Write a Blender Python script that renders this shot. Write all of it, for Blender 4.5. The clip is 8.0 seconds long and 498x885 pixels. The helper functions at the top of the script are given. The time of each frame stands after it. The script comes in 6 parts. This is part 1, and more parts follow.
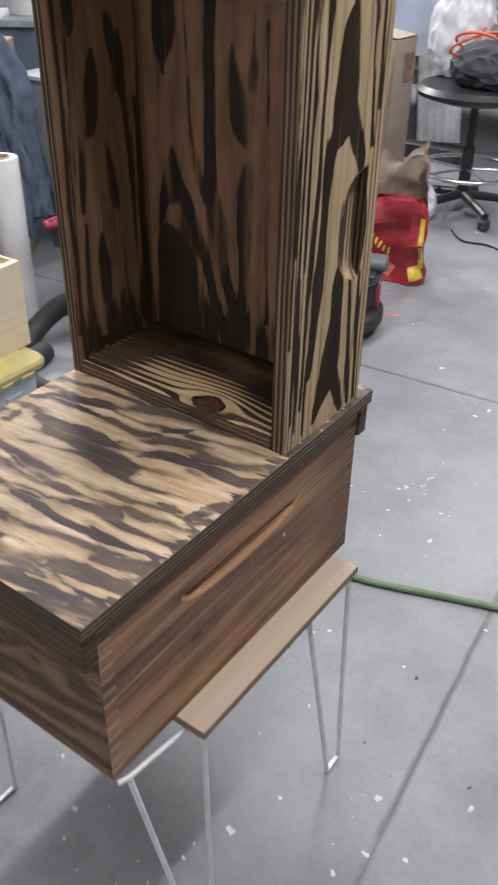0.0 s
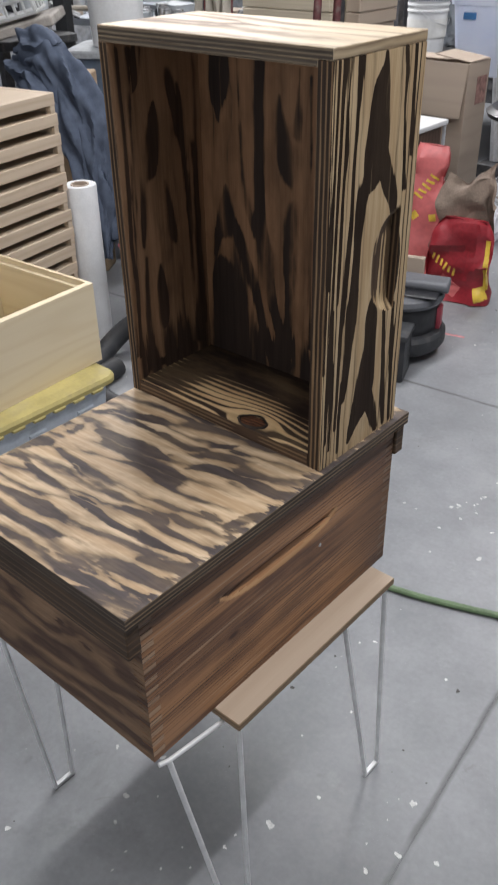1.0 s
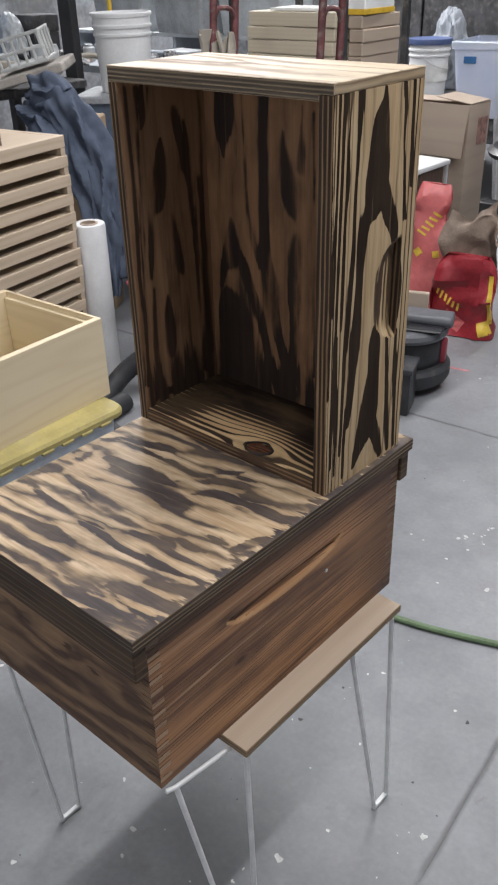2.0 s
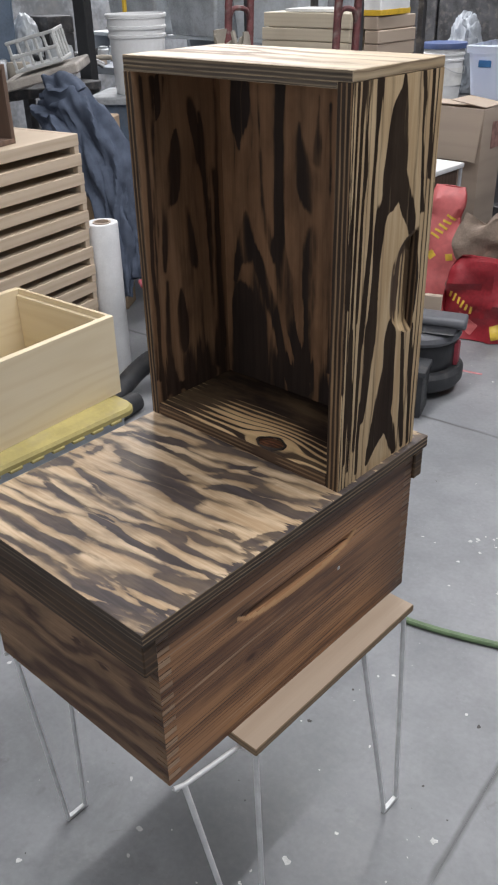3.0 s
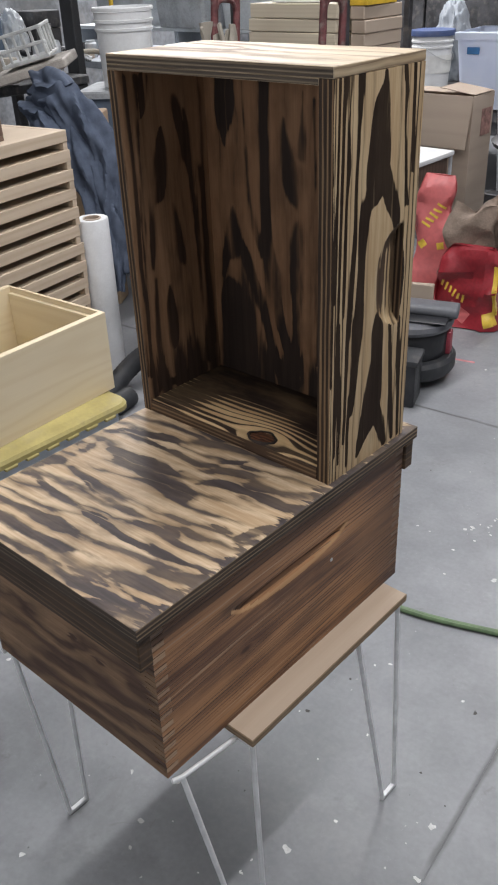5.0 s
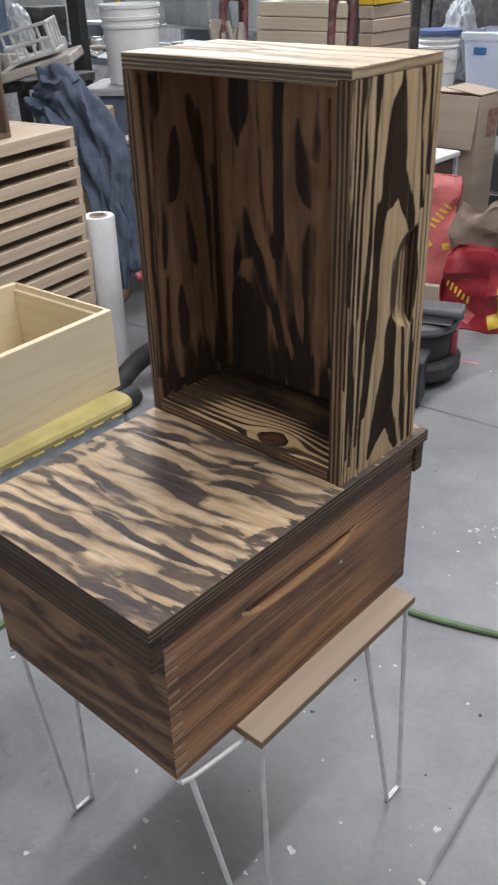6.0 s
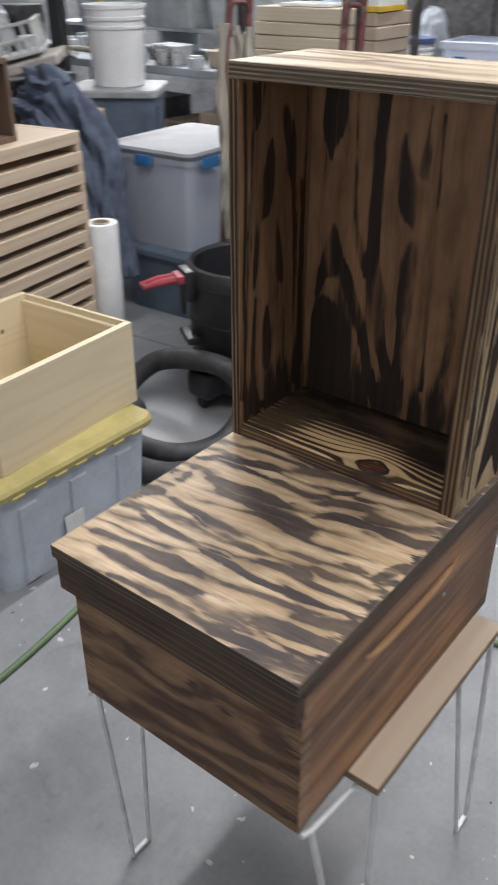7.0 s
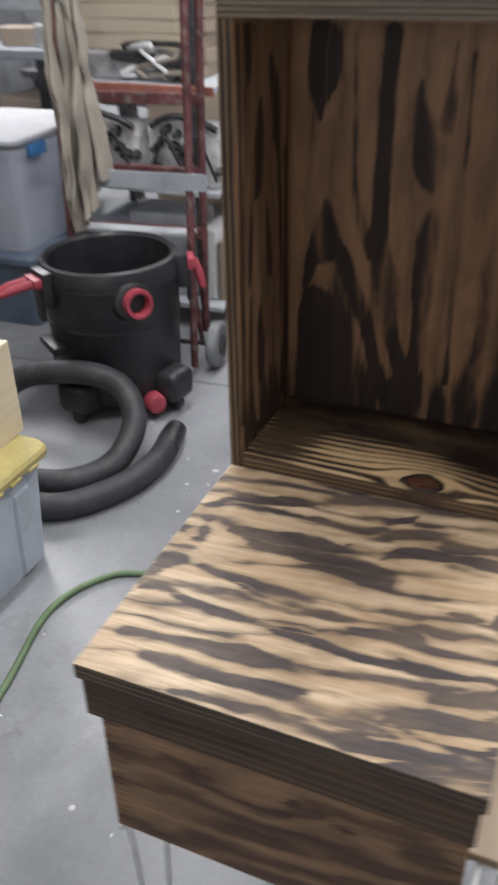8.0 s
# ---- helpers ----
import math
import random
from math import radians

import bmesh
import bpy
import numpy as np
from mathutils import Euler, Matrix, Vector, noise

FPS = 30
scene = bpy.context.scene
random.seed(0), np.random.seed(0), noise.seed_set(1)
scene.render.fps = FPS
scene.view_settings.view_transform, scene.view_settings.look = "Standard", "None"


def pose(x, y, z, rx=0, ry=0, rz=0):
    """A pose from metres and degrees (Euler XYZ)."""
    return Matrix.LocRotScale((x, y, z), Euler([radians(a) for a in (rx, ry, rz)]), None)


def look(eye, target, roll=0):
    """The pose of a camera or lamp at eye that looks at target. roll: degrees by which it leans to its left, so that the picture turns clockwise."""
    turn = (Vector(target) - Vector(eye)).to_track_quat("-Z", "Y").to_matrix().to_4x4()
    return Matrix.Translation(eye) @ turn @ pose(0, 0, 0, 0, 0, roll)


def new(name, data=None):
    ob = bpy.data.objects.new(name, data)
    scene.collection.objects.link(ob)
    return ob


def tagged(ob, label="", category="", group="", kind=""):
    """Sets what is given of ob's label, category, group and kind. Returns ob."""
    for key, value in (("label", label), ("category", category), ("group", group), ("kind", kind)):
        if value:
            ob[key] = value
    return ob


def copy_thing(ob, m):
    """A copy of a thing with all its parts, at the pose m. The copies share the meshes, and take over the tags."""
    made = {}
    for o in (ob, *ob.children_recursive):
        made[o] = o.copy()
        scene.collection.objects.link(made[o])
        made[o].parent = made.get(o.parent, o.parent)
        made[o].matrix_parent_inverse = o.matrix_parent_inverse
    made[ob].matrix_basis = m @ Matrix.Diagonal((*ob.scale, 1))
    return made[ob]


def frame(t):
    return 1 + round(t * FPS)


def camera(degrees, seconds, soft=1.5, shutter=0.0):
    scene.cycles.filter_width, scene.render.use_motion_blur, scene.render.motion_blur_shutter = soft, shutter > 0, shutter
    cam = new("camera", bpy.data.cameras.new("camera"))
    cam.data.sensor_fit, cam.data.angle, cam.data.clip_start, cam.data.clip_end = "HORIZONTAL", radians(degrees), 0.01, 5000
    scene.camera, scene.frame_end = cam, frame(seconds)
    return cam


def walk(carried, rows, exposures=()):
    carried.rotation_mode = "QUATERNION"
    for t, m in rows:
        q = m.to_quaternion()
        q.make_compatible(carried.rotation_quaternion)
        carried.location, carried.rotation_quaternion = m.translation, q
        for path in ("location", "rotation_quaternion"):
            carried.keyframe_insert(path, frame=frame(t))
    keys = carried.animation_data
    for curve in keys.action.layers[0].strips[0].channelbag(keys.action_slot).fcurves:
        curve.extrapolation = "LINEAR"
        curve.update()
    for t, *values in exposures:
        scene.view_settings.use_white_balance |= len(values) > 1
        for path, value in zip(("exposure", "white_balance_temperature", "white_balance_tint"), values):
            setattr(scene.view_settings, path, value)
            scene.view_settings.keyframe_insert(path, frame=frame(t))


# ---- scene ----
cam = camera(33.3, 8.0, soft=2.0, shutter=0.95)
PATH = [
    (0, (0.444, -0.372, 1.283), (-0.521, 0.98, 0.17), 0.9),
    (0.2, (0.484, -0.381, 1.3), (-0.522, 0.938, 0.182), 0.2),
    (0.5, (0.519, -0.396, 1.302), (-0.569, 0.86, 0.189), -1.5),
    (1, (0.523, -0.403, 1.334), (-0.593, 0.854, 0.25), -1.1),
    (2.5, (0.543, -0.422, 1.317), (-0.63, 0.864, 0.332), -1.9),
    (3, (0.532, -0.418, 1.308), (-0.649, 0.855, 0.315), -1.4),
    (3.5, (0.53, -0.419, 1.313), (-0.646, 0.851, 0.312), -1.2),
    (4, (0.544, -0.408, 1.317), (-0.631, 0.862, 0.313), -1.9),
    (5.5, (0.539, -0.42, 1.316), (-0.63, 0.848, 0.304), -2.5),
    (6, (0.528, -0.423, 1.319), (-0.639, 0.844, 0.304), -1.9),
    (6.5, (0.473, -0.451, 1.336), (-0.696, 0.813, 0.318), -0.4),
    (6.6, (0.449, -0.452, 1.348), (-0.721, 0.805, 0.322), -0.5),
    (6.8, (0.386, -0.477, 1.326), (-0.755, 0.815, 0.312), -0.5),
    (7, (0.327, -0.503, 1.324), (-0.741, 0.85, 0.311), -0.1),
    (7.2, (0.261, -0.517, 1.318), (-0.755, 0.876, 0.305), 0.1),
    (7.5, (0.166, -0.505, 1.302), (-0.782, 0.936, 0.29), 0.6),
    (7.7, (0.101, -0.464, 1.273), (-0.72, 1.061, 0.272), -0.5),
    (8, (0.002, -0.443, 1.265), (-0.677, 1.117, 0.214), -1.2),
]
walk(cam, [(t, look(eye, target, roll)) for t, eye, target, roll in PATH], [(0.0, 0.28), (0.6, 0.15), (1.2, 0.07), (5.5, 0.05), (7.0, 0.07), (8.0, 0.19)])

from mathutils.bvhtree import BVHTree

# ---- world and light ----
world = bpy.data.worlds.new("world")
world.use_nodes = True
scene.world = world
world.node_tree.nodes["Background"].inputs[0].default_value = (0.75, 0.85, 1.0, 1)
world.node_tree.nodes["Background"].inputs[1].default_value = 0.03


def area_lamp(name, at, target, sx, sy, watts, colour):
    data = bpy.data.lights.new(name, "AREA")
    data.shape, data.size, data.size_y, data.energy, data.color = "RECTANGLE", sx, sy, watts, colour
    ob = new(name, data)
    ob.matrix_world = look(at, target)
    return tagged(ob, kind="structure")


# ---- node helpers ----
class Nodes:
    def __init__(self, name):
        self.mat = bpy.data.materials.new(name)
        self.mat.use_nodes = True
        self.tree = self.mat.node_tree
        self.bsdf = self.tree.nodes["Principled BSDF"]

    def link(self, value, socket):
        if isinstance(value, bpy.types.NodeSocket):
            self.tree.links.new(value, socket)
        elif value is not None:
            socket.default_value = value

    def set(self, name, value):
        self.link(value, self.bsdf.inputs[name])
        return self

    def coords(self, kind="Object"):
        return self.tree.nodes.new("ShaderNodeTexCoord").outputs[kind]

    def rand(self):
        return self.tree.nodes.new("ShaderNodeObjectInfo").outputs["Random"]

    def math(self, op, a, b=None, c=None, clamp=False):
        n = self.tree.nodes.new("ShaderNodeMath")
        n.operation, n.use_clamp = op, clamp
        for v, s in zip((a, b, c), n.inputs):
            self.link(v, s)
        return n.outputs[0]

    def vmath(self, op, a, b=None, c=None):
        n = self.tree.nodes.new("ShaderNodeVectorMath")
        n.operation = op
        for v, s in zip((a, b, c), n.inputs):
            self.link(v, s)
        return n.outputs["Value" if op in ("LENGTH", "DOT_PRODUCT", "DISTANCE") else "Vector"]

    def split(self, v):
        n = self.tree.nodes.new("ShaderNodeSeparateXYZ")
        self.link(v, n.inputs[0])
        return n.outputs

    def join(self, x, y, z=0.0):
        n = self.tree.nodes.new("ShaderNodeCombineXYZ")
        for v, s in zip((x, y, z), n.inputs):
            self.link(v, s)
        return n.outputs[0]

    def noise(self, v, scale, detail=3.0, rough=0.55, colour=False, distort=0.0):
        n = self.tree.nodes.new("ShaderNodeTexNoise")
        self.link(v, n.inputs["Vector"])
        n.inputs["Scale"].default_value, n.inputs["Detail"].default_value = scale, detail
        n.inputs["Roughness"].default_value, n.inputs["Distortion"].default_value = rough, distort
        return n.outputs["Color" if colour else "Fac"]

    def voronoi(self, v, scale, feature="F1", out="Distance"):
        n = self.tree.nodes.new("ShaderNodeTexVoronoi")
        n.feature = feature
        self.link(v, n.inputs["Vector"])
        n.inputs["Scale"].default_value = scale
        return n.outputs[out]

    def step(self, v, lo, hi, a=0.0, b=1.0):
        n = self.tree.nodes.new("ShaderNodeMapRange")
        n.interpolation_type = "SMOOTHSTEP"
        for x, s in zip((v, lo, hi, a, b), n.inputs):
            self.link(x, s)
        return n.outputs[0]

    def mix(self, f, a, b, blend="MIX"):
        n = self.tree.nodes.new("ShaderNodeMix")
        n.data_type, n.blend_type = "RGBA", blend
        self.link(f, n.inputs[0])
        for v, s in ((a, n.inputs[6]), (b, n.inputs[7])):
            self.link((*v, 1.0) if isinstance(v, tuple) and len(v) == 3 else v, s)
        return n.outputs[2]

    def bump(self, height, distance, strength=1.0):
        n = self.tree.nodes.new("ShaderNodeBump")
        self.link(height, n.inputs["Height"])
        n.inputs["Distance"].default_value, n.inputs["Strength"].default_value = distance, strength
        self.link(n.outputs[0], self.bsdf.inputs["Normal"])
        return self


def plain(name, colour, rough=0.5, metal=0.0, vary=0.12, scale=9.0, bump=0.0, grime=0.0, spec=0.5, coat=0.0):
    """A painted, moulded or metal surface: mottled colour, scuffs and uneven gloss."""
    n = Nodes(name)
    v = n.coords()
    cloud, fine = n.noise(v, scale), n.noise(v, scale * 14, 2)
    dark = tuple(c * (1 - 1.8 * vary) for c in colour)
    light = tuple(min(1, c * (1 + 1.2 * vary)) for c in colour)
    base = n.mix(n.step(n.math("ADD", n.math("MULTIPLY", cloud, 0.7), n.math("MULTIPLY", fine, 0.3)), 0.3, 0.7), dark, light)
    if grime:
        base = n.mix(n.math("MULTIPLY", n.step(n.noise(v, scale * 2.3, 5), 0.5, 0.72), grime), base, (0.22, 0.2, 0.18))
    n.set("Base Color", base).set("Metallic", metal).set("Specular IOR Level", spec).set("Coat Weight", coat)
    n.set("Roughness", n.step(fine, 0.2, 0.8, max(0.02, rough - 0.09), min(1, rough + 0.09)))
    n.bump(n.math("ADD", fine, n.math("MULTIPLY", cloud, 2.0)), bump or 0.0004, 0.5)
    return n.mat


def burnt_wood(name, grain, across, rings=55.0, wander=3.0, bias=0.0, spots=(), tilt=0.0, pale=(0.50, 0.36, 0.22),
               honey=(0.38, 0.25, 0.135), char=(0.034, 0.026, 0.024), soft=0.18, rough=0.5, stretch=0.1, seed=0.0, feather=1.0,
               sheen=0.22, depth=0.0007, patch=0.5, heart=None, lean=0.0, wave=1.0, jag=0.4, halo=0.55,
               press=0.0, wobble=1.0, knot=None, edge=2.5, ember=0.72, haze=0.0, teeth=0.0):
    """Torched softwood. grain, across: axes (0, 1, 2). rings: growth lines a metre. spots: (along, across, half length,
    half width, amount)
    in centimetres: scorched or shade-darkened (plus) or spared (minus) patches drawn out along the grain. press: how
    strongly the flame marks held in the mesh attribute scorch are burnt in, edge: their half softness in millimetres.
    knot: (along, across, radius) in metres, round which the growth lines flow."""
    n = Nodes(name)
    p = n.split(n.coords())
    g, c0 = p[grain], p[across]
    c = n.math("ADD", c0, n.math("MULTIPLY", g, tilt)) if tilt else c0
    third = n.math("ADD", n.math("MULTIPLY", p[3 - grain - across], 0.35), seed)
    if knot:
        away = n.join(n.math("SUBTRACT", n.math("MULTIPLY", g, 0.62), knot[0] * 0.62), n.math("SUBTRACT", c, knot[1]))
        ratio = n.math("DIVIDE", knot[2] ** 2, n.math("MAXIMUM", n.vmath("DOT_PRODUCT", away, away), knot[2] ** 2))
        c = n.math("MULTIPLY", n.split(away)[1], n.math("SUBTRACT", 1.0, ratio))

    def grainy(squeeze, scale, detail=3, side=c, more=0.0):
        return n.noise(n.join(n.math("MULTIPLY", g, squeeze), side, n.math("ADD", third, more)), scale, detail, 0.6)

    broad, fine, warp = grainy(stretch, 9.0, 2), grainy(0.1, 60.0), grainy(0.4, 16.0, 3, c, 11.0)
    hair, hair2 = grainy(0.025, 330.0, 3, c0), grainy(0.06, 110.0, 3, c0, 5.0)
    if heart is None:
        field = n.math("MULTIPLY", c, rings)
    else:
        field = n.math("MULTIPLY", n.math("POWER", n.math("ABSOLUTE", n.math("SUBTRACT", c, heart / 100)), 2.0), rings * 12)
        field = n.math("ADD", field, n.math("MULTIPLY", g, lean))
    field = n.math("ADD", field, n.math("MULTIPLY", broad, wander))
    field = n.math("ADD", field, n.math("ADD", n.math("MULTIPLY", fine, 0.6), n.math("MULTIPLY", warp, wave)))
    value = n.math("ADD", n.math("PINGPONG", field, 1.0), bias)
    value = n.math("ADD", value, n.math("MULTIPLY", n.math("SUBTRACT", grainy(stretch * 1.6, 13.0, 3, c, 21.0), 0.5), patch * 2))
    shift = n.math("ADD", n.math("MULTIPLY", n.math("SUBTRACT", grainy(0.06, 90.0, 3, c, 31.0), 0.5), 0.085 * feather),
                   n.math("MULTIPLY", n.math("SUBTRACT", grainy(0.4, 30.0, 2, c, 41.0), 0.5), 0.03 * feather))
    shift2 = n.math("MULTIPLY", n.math("SUBTRACT", grainy(0.6, 20.0, 3, c, 51.0), 0.5), 0.024 * feather)
    here = n.join(n.math("ADD", g, shift), n.math("ADD", c0 if knot else c, shift2))
    for along, over, half_l, half_w, amount in spots:
        off = n.vmath("MULTIPLY", n.vmath("SUBTRACT", here, (along / 100, over / 100, 0)), (100 / half_l, 100 / half_w, 0))
        value = n.math("ADD", value, n.step(n.vmath("LENGTH", off), 0.35, 1.2, amount, 0.0))
    if press:
        mark = n.tree.nodes.new("ShaderNodeAttribute")
        mark.attribute_name = "scorch"
        inside = n.math("MULTIPLY", n.math("SUBTRACT", mark.outputs["Fac"], 0.5), 20.0)
        lick = n.math("MULTIPLY", n.math("SUBTRACT", grainy(0.06, 130.0, 3, c0, 81.0), 0.5), 5.5 * feather)
        blotch = n.math("MULTIPLY", n.math("SUBTRACT", grainy(0.6, 55.0, 6, c0, 91.0), 0.5), 7.0 * wobble)
        tooth = n.math("MULTIPLY", n.math("SUBTRACT", grainy(0.22, 210.0, 3, c0, 121.0), 0.5), teeth)
        inside = n.math("ADD", n.math("ADD", inside, tooth), n.math("ADD", lick, blotch))
        reach = n.math("MULTIPLY", n.step(grainy(0.6, 17.0, 2, c0, 131.0), 0.36, 0.66, 0.45, 2.4), edge)
        value = n.math("ADD", value, n.step(inside, n.math("MULTIPLY", reach, -1.0), reach, 0.0, press))
    rag = n.math("ADD", n.math("MULTIPLY", n.math("SUBTRACT", hair, 0.5), jag * 0.6), n.math("MULTIPLY", n.math("SUBTRACT", hair2, 0.5), jag))
    value = n.math("ADD", value, rag)
    blur = n.math("MULTIPLY", n.step(grainy(0.5, 14.0, 2, c, 61.0), 0.35, 0.65, 0.55, 1.9), soft)
    burn = n.step(value, n.math("SUBTRACT", 0.62, blur), n.math("ADD", 0.62, blur))
    burn = n.math("MULTIPLY", burn, n.step(grainy(0.35, 24.0, 4, c, 101.0), 0.3, 0.62, ember, 1.0))
    brown = n.step(value, 0.62 - soft * 3.0 - 0.1, 0.62 + soft * 0.3)
    tan = n.mix(n.step(n.math("ADD", fine, n.math("MULTIPLY", hair, 0.7)), 0.55, 1.1), pale, honey)
    tan = n.mix(n.math("MULTIPLY", brown, halo), tan, tuple(v * 0.42 for v in honey))
    if haze:
        tan = n.mix(n.step(grainy(0.45, 22.0, 5, c, 111.0), 0.42, 0.68, 0.0, haze), tan, tuple(v * 0.5 for v in honey))
    ink = n.mix(n.step(hair2, 0.3, 0.7), char, tuple(v * 1.7 for v in char))
    n.set("Base Color", n.mix(burn, tan, ink)).set("Specular IOR Level", sheen)
    n.set("Roughness", n.step(n.math("ADD", n.math("MULTIPLY", hair, 0.5), n.math("MULTIPLY", burn, 0.3)), 0.0, 0.8, rough - 0.06, rough + 0.12))
    n.bump(n.math("SUBTRACT", n.math("MULTIPLY", hair, 0.35), n.math("MULTIPLY", burn, 0.6)), depth, 0.7)
    return n.mat


def browned_wood(name, pale=(0.47, 0.240, 0.115), dark=(0.130, 0.058, 0.031), ink=(0.042, 0.022, 0.016)):
    """Lightly torched, oiled softwood, grain along y: plain brown with bundles of fine dark and a few light growth lines, and a small knot."""
    n = Nodes(name)
    p = n.split(n.coords())
    g, c = p[1], n.math("MULTIPLY_ADD", p[1], -0.012, p[2])
    third = n.math("MULTIPLY", p[0], 0.4)
    away = n.join(n.math("SUBTRACT", n.math("MULTIPLY", g, 0.45), 0.149 * 0.45), n.math("SUBTRACT", c, 0.100))
    reach = n.vmath("LENGTH", away)
    ratio = n.math("DIVIDE", 0.006 ** 2, n.math("MAXIMUM", n.vmath("DOT_PRODUCT", away, away), 0.006 ** 2))
    flow = n.math("MULTIPLY", n.split(away)[1], n.math("SUBTRACT", 1.0, ratio))

    def grainy(squeeze, scale, detail, more):
        return n.noise(n.join(n.math("MULTIPLY", g, squeeze), flow, n.math("ADD", third, more)), scale, detail, 0.6)

    cloud, bands, hair = grainy(0.35, 9.0, 4, 0.0), grainy(0.035, 34.0, 4, 3.0), grainy(0.02, 420.0, 3, 7.0)
    tone = n.math("ADD", n.math("MULTIPLY", cloud, 0.40), n.math("ADD", n.math("MULTIPLY", bands, 0.45), n.math("MULTIPLY", hair, 0.15)))
    base = n.mix(n.step(tone, 0.41, 0.58), dark, pale)
    phase = n.math("ADD", n.math("MULTIPLY", flow, 300.0), n.math("MULTIPLY", grainy(0.05, 22.0, 3, 11.0), 9.0))
    line = n.step(n.math("ADD", n.math("PINGPONG", phase, 1.0), n.math("MULTIPLY", n.math("SUBTRACT", hair, 0.5), 0.5)), 0.62, 1.05)
    bundle = n.step(grainy(0.16, 17.0, 3, 17.0), 0.34, 0.56)
    base = n.mix(n.math("MULTIPLY", n.math("MULTIPLY", line, bundle), 0.95), base, ink)
    scratch = n.math("MULTIPLY", n.step(grainy(0.012, 190.0, 2, 23.0), 0.62, 0.70), n.step(grainy(0.1, 12.0, 2, 29.0), 0.45, 0.55))
    base = n.mix(n.math("MULTIPLY", scratch, 0.6), base, (0.55, 0.39, 0.26))
    thread = n.math("ABSOLUTE", n.math("SUBTRACT", n.math("MULTIPLY_ADD", n.math("SUBTRACT", cloud, 0.5), 0.01, p[2]), 0.201))
    base = n.mix(n.math("MULTIPLY", n.step(thread, 0.0005, 0.0016, 0.75, 0.0), n.step(g, 0.20, 0.27, 1.0, 0.0)), base, (0.50, 0.34, 0.22))
    soot = n.math("MULTIPLY", n.step(grainy(0.12, 26.0, 4, 37.0), 0.54, 0.70), n.step(grainy(0.5, 6.0, 2, 43.0), 0.4, 0.6, 0.25, 0.8))
    base = n.mix(soot, base, ink)
    scorch = n.math("ADD", n.step(n.math("ADD", p[2], n.math("MULTIPLY", cloud, 0.05)), 0.215, 0.262), n.step(n.math("ADD", g, n.math("MULTIPLY", cloud, 0.16)), 0.44, 0.60), clamp=True)
    base = n.mix(n.math("MULTIPLY", scorch, 0.6), base, ink)
    base = n.mix(n.step(n.math("MULTIPLY_ADD", hair, 0.002, reach), 0.0025, 0.0085, 0.9, 0.0), base, (0.05, 0.02, 0.013))
    n.set("Base Color", base).set("Specular IOR Level", 0.45)
    n.set("Roughness", n.step(n.math("ADD", hair, cloud), 0.6, 1.4, 0.40, 0.58))
    n.bump(n.math("SUBTRACT", n.math("MULTIPLY", hair, 0.4), n.math("MULTIPLY", line, bundle)), 0.0005, 0.6)
    return n.mat


def raw_wood(name, grain, across, pale=(0.62, 0.47, 0.30), dark=(0.47, 0.32, 0.18), rings=70.0, rough=0.6, wander=5.0):
    n = Nodes(name)
    p = n.split(n.coords())
    g, c, third = p[grain], p[across], p[3 - grain - across]
    v = n.join(n.math("MULTIPLY", g, 0.12), n.math("ADD", c, n.math("MULTIPLY", n.rand(), 3.0)), n.math("MULTIPLY", third, 0.4))
    wave = n.math("PINGPONG", n.math("ADD", n.math("MULTIPLY", c, rings), n.math("MULTIPLY", n.noise(v, 7.0, 2), wander)), 1.0)
    hair = n.noise(n.join(n.math("MULTIPLY", g, 0.03), c, third), 300.0, 2)
    f = n.math("ADD", n.math("MULTIPLY", n.step(wave, 0.3, 1.0), 0.5), n.math("MULTIPLY", hair, 0.5))
    base = n.mix(f, pale, dark)
    base = n.mix(n.math("MULTIPLY", n.step(n.noise(v, 3.0, 4), 0.45, 0.75), 0.35), base, tuple(x * 0.8 for x in dark))
    n.set("Base Color", base).set("Roughness", rough).set("Specular IOR Level", 0.35)
    n.bump(hair, 0.0005, 0.6)
    return n.mat


# ---- mesh helpers ----
def scorch(ob, grain, across, marks, swell=1.0):
    """Lays flame marks on a board: polylines of (along, across, half width) in centimetres and millimetres become the attribute scorch."""
    me = ob.data
    co = np.empty(len(me.vertices) * 3, dtype=np.float32)
    me.vertices.foreach_get("co", co)
    spots = co.reshape(-1, 3)[:, (grain, across)] * 1000
    depth = np.full(len(spots), -20.0)
    for line in marks:
        path = [(p.x * 10, p.y * 10, max(p.z * swell, 0.2)) for p in smooth_path(line, 5)]
        for (ax, ay, aw), (bx, by, bw) in zip(path, path[1:]):
            dx, dy = bx - ax, by - ay
            t = np.clip(((spots[:, 0] - ax) * dx + (spots[:, 1] - ay) * dy) / (dx * dx + dy * dy + 1e-9), 0, 1)
            gap = np.hypot(spots[:, 0] - ax - dx * t, spots[:, 1] - ay - dy * t)
            depth = np.maximum(depth, aw + (bw - aw) * t - gap)
    layer = me.attributes.new("scorch", "FLOAT", "POINT")
    layer.data.foreach_set("value", np.clip(depth / 20 + 0.5, 0, 1).astype(np.float32))


